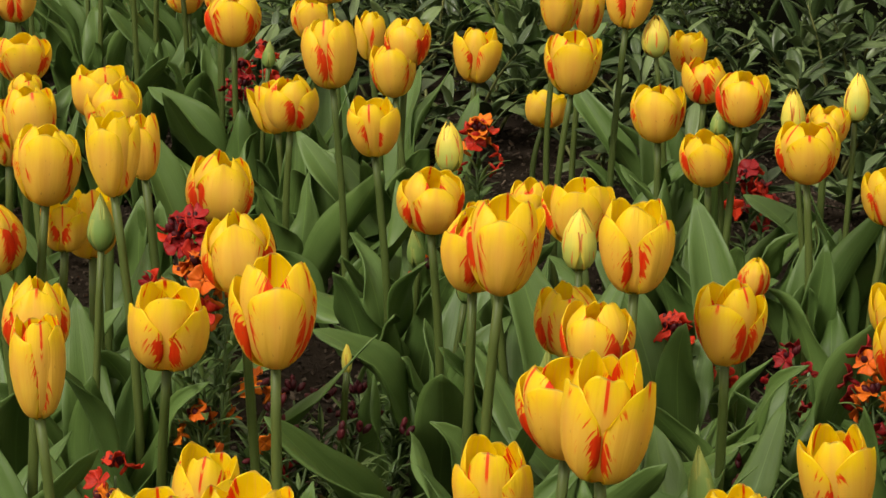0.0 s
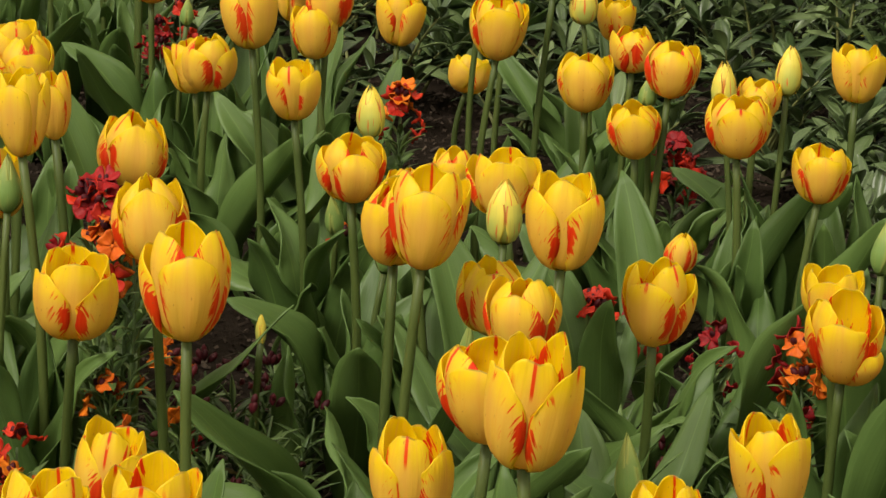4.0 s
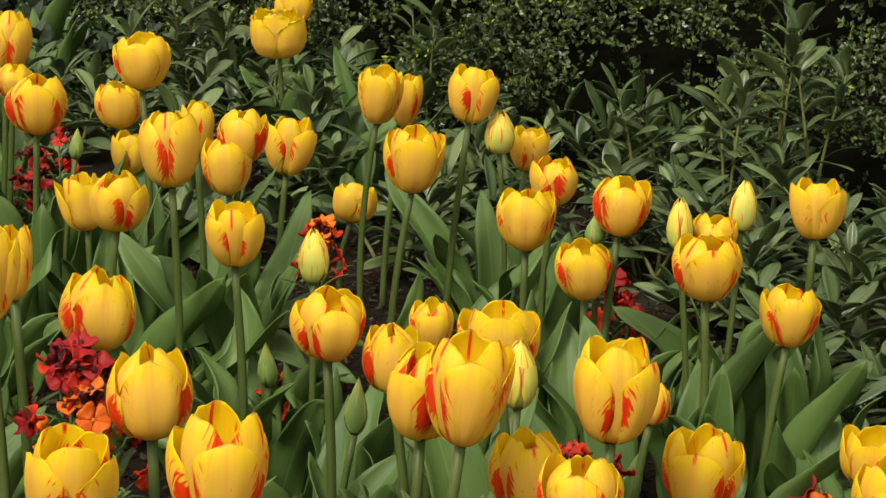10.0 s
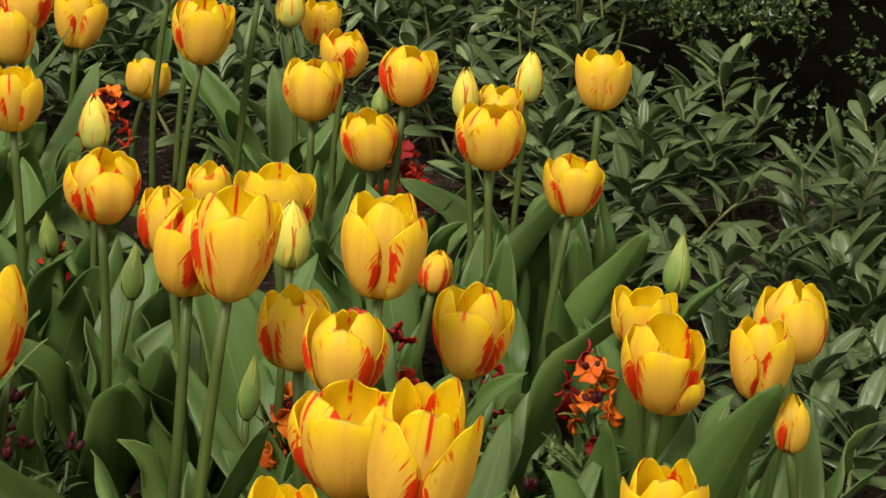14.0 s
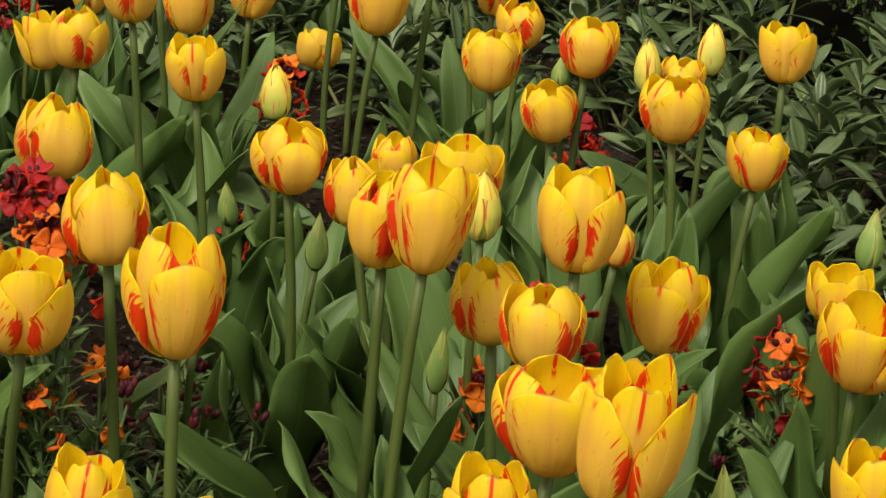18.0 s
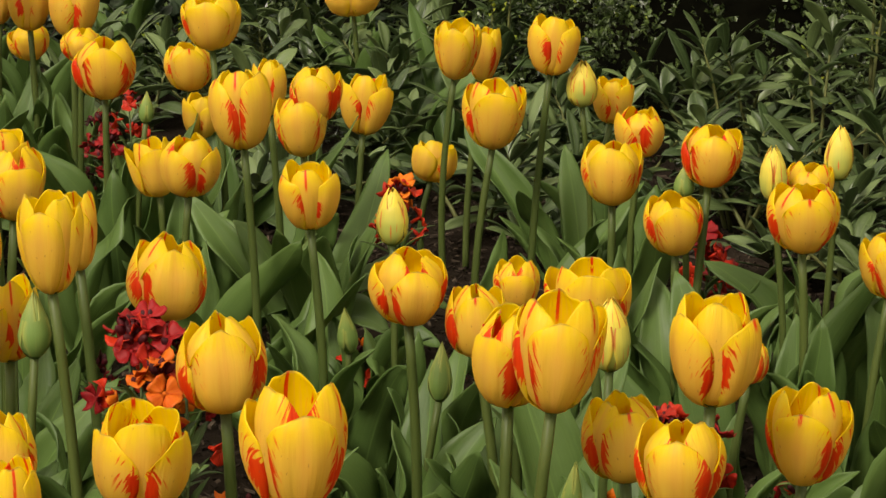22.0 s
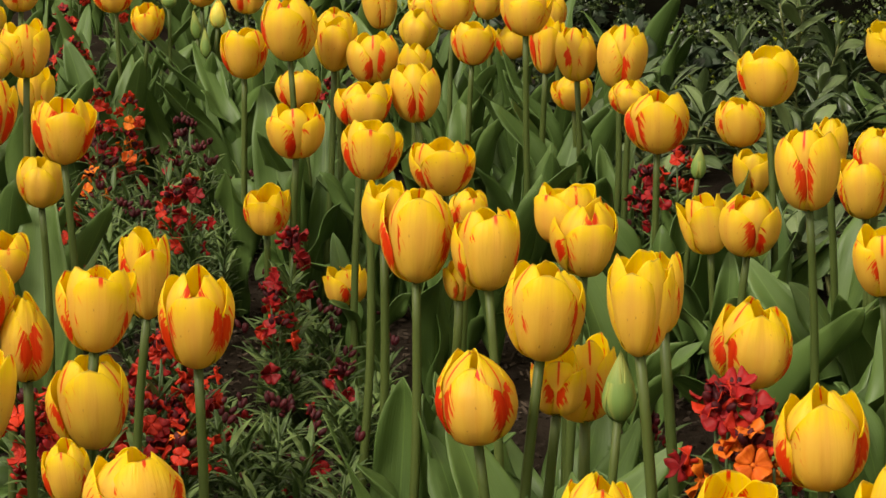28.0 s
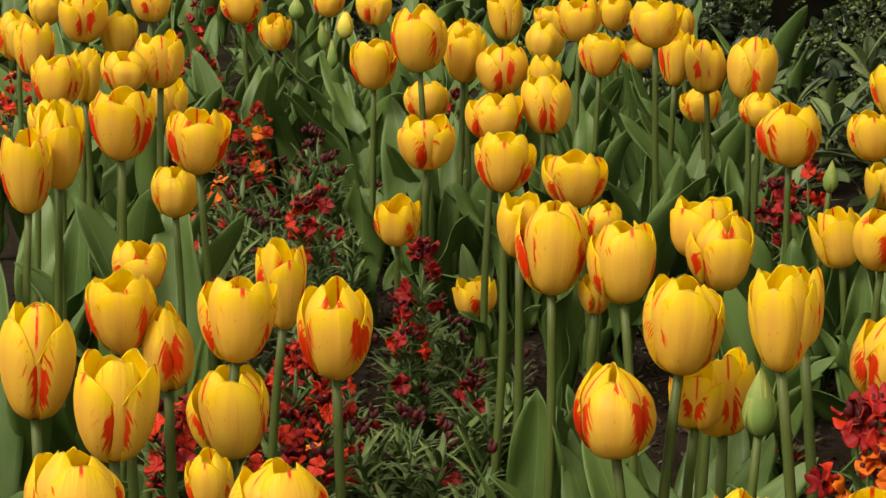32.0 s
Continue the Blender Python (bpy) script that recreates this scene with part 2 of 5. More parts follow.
def bud_material(name, green):
    m = Nodes(name, 0.5, 0.3)
    u, v = m.uv()
    r = m.random()
    shift = m.math("MULTIPLY", r, 23.0)
    grain = m.noise(m.vec(m.math("ADD", m.math("MULTIPLY", u, 20.0), shift), m.math("MULTIPLY", v, 1.5), shift), 1.0, 3.0)
    wide = m.math("ABSOLUTE", m.math("MULTIPLY_ADD", u, 2.0, -1.0))
    if green:
        color = m.mix(m.math("MULTIPLY_ADD", m.ramp(v, 0.45, 1.0), 0.45, m.math("MULTIPLY", m.ramp(wide, 0.6, 1.0), 0.4), clamp=True), (0.14, 0.23, 0.055), (0.44, 0.42, 0.10))
    else:
        low = m.math("MULTIPLY", m.ramp(v, 0.95, 0.05), m.ramp(wide, 1.15, 0.2))
        color = m.mix(m.math("MULTIPLY_ADD", low, 1.0, m.math("MULTIPLY_ADD", r, 0.35, 0.0), clamp=True), (0.78, 0.58, 0.060), (0.40, 0.42, 0.085))
        streak = m.noise(m.vec(m.math("ADD", m.math("MULTIPLY", u, 9.0), shift), m.math("MULTIPLY", v, 1.4), r), 1.0, 2.0)
        color = m.mix(m.math("MULTIPLY", m.ramp(streak, 0.64, 0.68), 0.8), color, (0.62, 0.07, 0.012))
        seam = m.math("MULTIPLY", m.ramp(wide, 0.86, 0.93), m.math("MULTIPLY", m.ramp(v, 0.3, 0.45), m.ramp(streak, 0.42, 0.50)))
        color = m.mix(m.math("MULTIPLY", seam, 0.85), color, (0.42, 0.085, 0.02))
    color = m.mix(m.math("MULTIPLY", m.ramp(grain, 0.45, 0.75), 0.3), color, (0.30, 0.28, 0.08))
    m.bump(grain, 0.25, 0.0012)
    return m.paint(color, 0.1)


BUD_GREEN, BUD_YELLOW = bud_material("bud_green", True), bud_material("bud_yellow", False)


def leaf_material(name, dark, light, rough, spec, veins=34.0, across=0.0, thin=0.15, island=False):
    m = Nodes(name, rough, spec)
    u, v = m.uv()
    r = m.island() if island else m.random()
    shift = m.math("MULTIPLY", r, 17.0)
    wide = m.math("ABSOLUTE", m.math("MULTIPLY_ADD", u, 2.0, -1.0))
    vein = m.noise(m.vec(m.math("ADD", m.math("MULTIPLY", u, veins), shift), m.math("MULTIPLY", v, 2.0 + across), shift), 1.0, 2.0)
    cloud = m.noise(m.vec(m.math("ADD", m.math("MULTIPLY", u, 2.0), shift), m.math("MULTIPLY", v, 5.0), 1.0), 1.0, 3.0)
    if island:
        tone = m.math("MULTIPLY_ADD", m.math("POWER", r, 2.2), 0.95, m.math("MULTIPLY", cloud, 0.22), clamp=True)
    else:
        tone = m.math("MULTIPLY_ADD", r, 0.5, m.math("MULTIPLY", cloud, 0.6), clamp=True)
    color = m.mix(tone, dark, light)
    color = m.mix(m.math("MULTIPLY", m.ramp(vein, 0.5, 0.75), 0.12), color, tuple(min(1.0, 1.5 * c) for c in light))
    color = m.mix(m.math("MULTIPLY", m.ramp(wide, 0.06, 0.0), 0.35), color, tuple(min(1.0, 1.7 * c) for c in light))
    m.bump(m.math("ADD", vein, m.math("MULTIPLY", cloud, 1.5)), 0.3, 0.0015)
    return m.paint(color, thin)


LEAF = leaf_material("tulip_leaf", (0.046, 0.092, 0.020), (0.108, 0.180, 0.042), 0.48, 0.38, thin=0.22)
STEM = leaf_material("tulip_stem", (0.045, 0.072, 0.014), (0.088, 0.118, 0.026), 0.5, 0.35, 6.0)
LAUREL = leaf_material("laurel_leaf", (0.020, 0.040, 0.012), (0.130, 0.180, 0.066), 0.38, 0.45, 3.0, 9.0, 0.12, True)
LAUREL_TWIG = leaf_material("laurel_twig", (0.10, 0.11, 0.035), (0.17, 0.18, 0.06), 0.6, 0.3, 5.0)
ROUND_LEAF = leaf_material("round_leaf", (0.014, 0.026, 0.013), (0.050, 0.078, 0.036), 0.44, 0.4, 3.0, 7.0, 0.1, True)
HEDGE_LEAF = leaf_material("hedge_leaf", (0.005, 0.012, 0.003), (0.100, 0.148, 0.040), 0.32, 0.5, 2.0, 2.0, 0.1, True)
HEDGE_TIP = leaf_material("hedge_young_leaf", (0.14, 0.21, 0.025), (0.44, 0.48, 0.045), 0.45, 0.4, 2.0, 2.0, 0.15, True)
HERB = leaf_material("wallflower_leaf", (0.034, 0.070, 0.014), (0.14, 0.205, 0.058), 0.5, 0.35, 3.0, 0.0, 0.15, True)
HERB_STEM = leaf_material("wallflower_stem", (0.05, 0.085, 0.03), (0.09, 0.13, 0.045), 0.6, 0.3, 4.0)
DRY = leaf_material("dry_leaf", (0.20, 0.15, 0.05), (0.36, 0.30, 0.10), 0.6, 0.3, 12.0)


def bloom_material(name, one, two):
    m = Nodes(name, 0.55, 0.25)
    u, v = m.uv()
    r = m.random()
    vein = m.noise(m.vec(m.math("ADD", m.math("MULTIPLY", u, 9.0), m.math("MULTIPLY", r, 19.0)), m.math("MULTIPLY", v, 1.5), r), 1.0, 2.0)
    color = m.mix(m.math("MULTIPLY_ADD", vein, 0.9, m.math("MULTIPLY_ADD", r, 0.6, -0.3), clamp=True), one, two)
    m.bump(vein, 0.4, 0.001)
    return m.paint(color, 0.2)


BLOOM = {
    "crimson": bloom_material("bloom_crimson", (0.15, 0.004, 0.007), (0.40, 0.010, 0.010)),
    "red": bloom_material("bloom_red", (0.32, 0.010, 0.006), (0.64, 0.040, 0.009)),
    "orange": bloom_material("bloom_orange", (0.52, 0.055, 0.005), (0.78, 0.23, 0.012)),
    "maroon": bloom_material("bloom_maroon", (0.030, 0.004, 0.007), (0.10, 0.008, 0.012)),
}


def soil_material():
    m = Nodes("soil", 0.95, 0.02)
    p = m.place()
    big, fine = m.noise(p, 3.0, 4.0), m.noise(p, 60.0, 5.0, 0.7)
    color = m.mix(m.ramp(big, 0.3, 0.7), (0.012, 0.009, 0.0065), (0.028, 0.0205, 0.015))
    color = m.mix(m.math("MULTIPLY", m.ramp(fine, 0.5, 0.75), 0.7), color, (0.050, 0.038, 0.029))
    m.bump(m.math("ADD", fine, big), 0.9, 0.012)
    return m.paint(color)


def chip_material():
    m = Nodes("bark_chip", 0.9, 0.03)
    r = m.island()
    fine = m.noise(m.place(), 240.0, 3.0)
    color = m.mix(m.math("POWER", r, 2.0), (0.013, 0.0095, 0.007), (0.12, 0.09, 0.066))
    color = m.mix(m.math("MULTIPLY", fine, 0.4), color, (0.035, 0.026, 0.02))
    m.bump(fine, 0.6, 0.002)
    return m.paint(color)


SOIL, CHIP = soil_material(), chip_material()
TWIG = Nodes("dark_twig", 0.85, 0.2)
TWIG = TWIG.paint(TWIG.mix(TWIG.noise(TWIG.place(), 40.0), (0.012, 0.009, 0.006), (0.05, 0.038, 0.026)))


# shade of the gaps between hedge leaves, put into a near-black colour
CORE_SHADE = Nodes("hedge_inner_shade", 0.95, 0.0)
CORE_SHADE = CORE_SHADE.paint(CORE_SHADE.mix(CORE_SHADE.noise(CORE_SHADE.place(), 30.0), (0.0015, 0.0015, 0.001), (0.005, 0.005, 0.003)))


# ---- mesh helpers ----
def mesh_from(name, verts, faces, uvs, mats, slots=None, smooth=True):
    """A mesh from arrays that the shape functions below work out; uvs go by vertex."""
    me = bpy.data.meshes.new(name)
    me.from_pydata([tuple(v) for v in verts], [], [tuple(f) for f in faces])
    layer = me.uv_layers.new(name="UVMap")
    index = np.empty(len(me.loops), dtype=np.int32)
    me.loops.foreach_get("vertex_index", index)
    layer.data.foreach_set("uv", np.asarray(uvs, dtype=np.float32)[index].ravel())
    for mat in mats:
        me.materials.append(mat)
    if slots is not None:
        me.polygons.foreach_set("material_index", np.asarray(slots, dtype=np.int32))
    if smooth:
        me.polygons.foreach_set("use_smooth", np.ones(len(me.polygons), dtype=bool))
    me.update()
    return me


def part(name, mesh, parent, m=None, label=""):
    ob = new(name, mesh)
    ob.parent = parent
    if m is not None:
        ob.matrix_basis = m
    return tagged(ob, label) if label else ob


def sheet_faces(rows, cols, start=0, flip=False):
    out = []
    for i in range(rows - 1):
        for j in range(cols - 1):
            a = start + i * cols + j
            q = (a, a + 1, a + cols + 1, a + cols)
            out.append(q[::-1] if flip else q)
    return out


def two_sided(front, thickness):
    """Front grid (rows, cols, 3) -> verts and faces of a thin closed blade."""
    rows, cols, _ = front.shape
    du = np.gradient(front, axis=1)
    dv = np.gradient(front, axis=0)
    n = np.cross(du, dv)
    n /= np.linalg.norm(n, axis=2, keepdims=True) + 1e-9
    back = front - n * thickness
    verts = np.concatenate([front.reshape(-1, 3), back.reshape(-1, 3)])
    size = rows * cols
    faces = sheet_faces(rows, cols) + sheet_faces(rows, cols, size, True)
    ring = [j for j in range(cols)] + [i * cols + cols - 1 for i in range(1, rows)]
    ring += [(rows - 1) * cols + j for j in range(cols - 2, -1, -1)] + [i * cols for i in range(rows - 2, 0, -1)]
    rim = [(a, a + size, b + size, b) for a, b in zip(ring, ring[1:] + ring[:1])]
    return verts, faces, rim


def tube(points, radii, sides=8):
    """A round stalk along points."""
    pts = np.asarray(points, float)
    verts, uvs, faces = [], [], []
    way = np.gradient(pts, axis=0)
    for n, (p, d) in enumerate(zip(pts, way)):
        d = Vector(d).normalized()
        a = d.orthogonal().normalized() if abs(d.z) < 0.5 else (Vector((1, 0, 0)) - d * d.x).normalized()
        b = d.cross(a)
        for k in range(sides):
            t = 2 * math.pi * k / sides
            verts.append(Vector(p) + radii[n] * (a * math.cos(t) + b * math.sin(t)))
            uvs.append((k / sides, n / (len(pts) - 1)))
    for n in range(len(pts) - 1):
        for k in range(sides):
            a, b = n * sides + k, n * sides + (k + 1) % sides
            faces.append((a, b, b + sides, a + sides))
    faces.append(tuple(range(sides))[::-1])
    faces.append(tuple(len(verts) - sides + k for k in range(sides)))
    return verts, faces, uvs


def join(pieces):
    """Several (verts, faces, uvs) as one."""
    verts, faces, uvs = [], [], []
    for v, f, t in pieces:
        base = len(verts)
        verts.extend(v)
        faces.extend(tuple(i + base for i in q) for q in f)
        uvs.extend(t)
    return verts, faces, uvs


# ---- tulips ----
PROFILE = {
    "cup": ((0, .06), (.03, .18), (.08, .275), (.18, .365), (.34, .445), (.54, .49), (.72, .50), (.87, .485), (1, .45)),
    "goblet": ((0, .06), (.03, .17), (.08, .255), (.18, .34), (.34, .42), (.54, .475), (.76, .50), (.90, .50), (1, .475)),
    "egg": ((0, .07), (.03, .21), (.08, .32), (.18, .42), (.32, .48), (.48, .50), (.66, .485), (.84, .43), (1, .37)),
    "open": ((0, .07), (.03, .20), (.08, .30), (.18, .39), (.34, .455), (.55, .49), (.80, .50), (1, .485)),
    "oval": ((0, .08), (.05, .25), (.12, .38), (.30, .475), (.48, .50), (.70, .465), (.87, .38), (1, .28)),
    "fringed": ((0, .09), (.05, .26), (.16, .40), (.36, .48), (.60, .50), (.82, .49), (1, .46)),
    "half": ((0, .14), (.08, .34), (.22, .46), (.44, .50), (.67, .43), (.86, .27), (1, .09)),
    "bud": ((0, .16), (.08, .33), (.22, .47), (.38, .50), (.60, .40), (.82, .20), (1, .03)),
}
ROWS, COLS = 21, 17


def petal_mesh(kind, inner, turn, mats):
    """One petal of a head that is 1 wide and 1 high, facing +x: a broad spoon with a rounded top, a faint rib and soft dents. Inner petals stand taller."""
    rnd = random.Random(sum(map(ord, kind)) * 1000 + inner * 100 + turn)
    vs, rs = zip(*PROFILE[kind])
    closed = kind in ("bud", "half")
    if closed:
        half, high = radians(62), 1.0 if inner else 0.97
    elif inner:
        half, high = radians(rnd.uniform(62, 70)), rnd.uniform(0.95, 1.03)
    else:
        half, high = radians(rnd.uniform(59, 68)), rnd.uniform(0.83, 0.95)
    ph, amp = rnd.uniform(0, 6.3), 0.0 if closed else rnd.uniform(0.008, 0.020)
    tuck = 0.0 if closed else rnd.uniform(0.07, 0.13)
    skew = 0.0 if closed else rnd.uniform(-0.08, 0.08)
    flare = 0.0 if closed else (rnd.uniform(-1.7, -0.8) if inner else rnd.uniform(-0.9, 0.05)) * {"open": 0.3, "fringed": 0.3, "goblet": 0.5}.get(kind, 1.0)
    ridge, frill = rnd.uniform(0.004, 0.012), 0.0 if closed else rnd.uniform(0.004, 0.012)
    lap, folds, crease = rnd.uniform(0.015, 0.035), rnd.uniform(0.004, 0.011), rnd.uniform(6, 10)
    nicks = [] if closed else [(rnd.uniform(0.0, 0.03), rnd.uniform(-0.75, 0.75)) for _ in range(2)]
    arch, bend = (rnd.uniform(0.20, 0.30), rnd.uniform(2.5, 3.2)) if inner else (rnd.uniform(0.28, 0.40), rnd.uniform(2.1, 2.8))
    narrow = rnd.uniform(0.08, 0.20) if inner else rnd.uniform(0.04, 0.16)
    fine = np.interp(np.linspace(0, 1, 201), vs, rs)
    soft = np.convolve(np.pad(fine, 8, mode="reflect", reflect_type="odd"), np.hanning(17) / np.hanning(17).sum(), "valid")
    grid, uv = np.zeros((ROWS, COLS, 3)), []
    for i in range(ROWS):
        s = i / (ROWS - 1)
        v = 1 - (1 - s) ** 1.5 if closed else 0.5 * s + 0.5 * s * s * (3 - 2 * s)
        if v < 0.46:
            w = 0.56 + 0.44 * math.sin(math.pi * v / 0.92)
        elif closed:
            w = max(0.03, 1 - ((v - 0.46) / 0.54) ** 2.2) ** 0.58
        else:
            w = 1 - narrow * ((v - 0.46) / 0.54) ** 2.6
        for j in range(COLS):
            u = 2 * j / (COLS - 1) - 1
            a = u * half * w + skew * v * v
            h = v if closed else v - arch * abs(u) ** bend * v ** 2.2
            r = float(np.interp(h, np.linspace(0, 1, 201), soft))
            belly = math.sin(math.pi * min(1, 0.10 + 0.9 * v))
            rr = r * ((0.93 if closed else 0.845) if inner else 1.0)
            if not closed:
                rr += flare * max(0.0, h - 0.62) ** 2
                rr -= tuck * (abs(u) * w) ** 2.4 * min(1, 5 * v)
                rr += 0.014 * math.cos(math.pi * 1.25 * (abs(u) - 0.42)) * belly * w + lap * u * w * belly
                rr += folds * math.sin(crease * u + ph) * belly * min(1, 2.5 * (1 - abs(u)))
            rr += ridge * (math.exp(-(u / 0.10) ** 2) - 0.8 * math.exp(-(u / 0.32) ** 2)) * belly
            rr += amp * v * v * math.sin(3.2 * u + ph) + 0.5 * amp * v * math.sin(7 * v + ph) * u
            z = high * (h + 0.010 * math.sin(4 * u + ph) * v * v)
            rr += frill * math.sin(10.5 * u + 2 * ph) * v ** 6
            z += frill * math.sin(8 * u + 3 * ph) * v ** 9
            for deep, at in nicks:
                z -= deep * math.exp(-((u - at) / 0.18) ** 2) * v ** 8
            z += 0.0 if closed else 0.010 * math.exp(-(u / 0.10) ** 2) * v ** 12
            if kind == "fringed" and (v > 0.9 or abs(u) > 0.95 and v > 0.5):
                z += rnd.uniform(-0.035, 0.035)
                rr += rnd.uniform(-0.02, 0.03)
            grid[i, j] = (rr * math.cos(a), rr * math.sin(a), z)
            uv.append((j / (COLS - 1), v))
    verts, faces, rim = two_sided(grid, 0.009)
    n = (ROWS - 1) * (COLS - 1)
    return mesh_from("petal", verts, faces + rim, uv + uv, mats, [0] * n + [1] * n + [0] * len(rim))


HEAD = {}


def head_meshes(kind, flames):
    key = (kind, flames)
    if key not in HEAD:
        if kind == "bud":
            mats = [BUD_GREEN, BUD_GREEN]
        elif kind == "half":
            mats = [BUD_YELLOW, BUD_YELLOW]
        else:
            mats = [PETAL[flames], LINING[flames]]
        HEAD[key] = [[petal_mesh(kind, inner, t, mats) for t in range(6)] for inner in (0, 1)]
    return HEAD[key]


def blade(length, width, rise, droop, fold, wave, seed):
    """A broad tulip leaf that leaves the ground at the origin and bends towards +x: clasping base, wavy margins, blunt tip."""
    rnd = random.Random(seed)
    rows, cols = 21, 9
    grid, uv = np.zeros((rows, cols, 3)), []
    ph, twist, pitch = rnd.uniform(0, 6.3), rnd.uniform(-1.4, 1.4), rnd.uniform(7, 13)
    sway, crook = rnd.uniform(-0.05, 0.05), rnd.uniform(0, 6.3)
    belly = rnd.uniform(0.40, 0.55)
    x, z, ang = 0.004, -0.012, rise
    for i in range(rows):
        s = i / (rows - 1)
        if s < belly:
            w = 0.34 + 0.66 * math.sin(0.5 * math.pi * s / belly) ** 1.2
        else:
            w = max(0.0, 1 - ((s - belly) / (1 - belly)) ** 2.1) ** 0.72
        w = max(w, 0.03) * width * 0.5
        f = fold * (1 - 0.6 * s)
        for j in range(cols):
            u = 2 * j / (cols - 1) - 1
            lift = abs(u) ** 1.4 * w * math.sin(f) + wave * u * abs(u) * math.sin(pitch * s + ph + 1.3 * u) * min(1, 3 * s) * min(1, 4 * (1 - s))
            side = u * w * math.cos(f) + sway * s * s
            t = twist * s * s
            nx, nz = -math.sin(ang), math.cos(ang)
            up = lift * math.cos(t) - side * math.sin(t)
            grid[i, j] = (x + nx * up, side * math.cos(t) + lift * math.sin(t), z + nz * up)
            uv.append((j / (cols - 1), s))
        x += math.cos(ang) * length / (rows - 1)
        z += math.sin(ang) * length / (rows - 1)
        ang -= (droop * (0.2 + 2.0 * s * s) + 0.5 * math.sin(6 * s + crook)) / (rows - 1)
    verts, faces, rim = two_sided(grid, 0.0011)
    return mesh_from("leaf", verts, faces + rim, uv + uv, [LEAF])


rnd = random.Random(11)
LEAVES = [blade(rnd.uniform(0.21, 0.31), rnd.uniform(0.042, 0.066), radians(rnd.uniform(68, 86)), radians(rnd.uniform(5, 60)), radians(rnd.uniform(20, 48)), rnd.uniform(0.008, 0.018), k) for k in range(18)]
LEAVES += [blade(rnd.uniform(0.17, 0.25), rnd.uniform(0.046, 0.068), radians(rnd.uniform(50, 68)), radians(rnd.uniform(50, 150)), radians(rnd.uniform(10, 34)), rnd.uniform(0.012, 0.024), 40 + k) for k in range(12)]
WORDS = {
    "cup": ("yellow tulip with a cupped head on a tall green stem", "yellow tulip with a few red flecks, cupped head", "yellow tulip flamed with red, cupped head on a tall stem", "yellow tulip heavily striped with red, cupped head"),
    "open": ("plain yellow tulip with a wide open head", "wide open yellow tulip with slight red marks", "wide open yellow tulip flamed with red", "wide open yellow tulip striped with red"),
    "oval": ("yellow tulip with an egg-shaped head",) * 3 + ("egg-shaped yellow tulip with broad red flames",),
    "fringed": ("plain yellow tulip with a fringed open head",) * 4,
    "half": ("pale yellow tulip bud about to open, green at its base",) * 4,
    "bud": ("closed green tulip bud on a slender stem",) * 4,
}
WORDS["goblet"] = WORDS["cup"]
count = 0


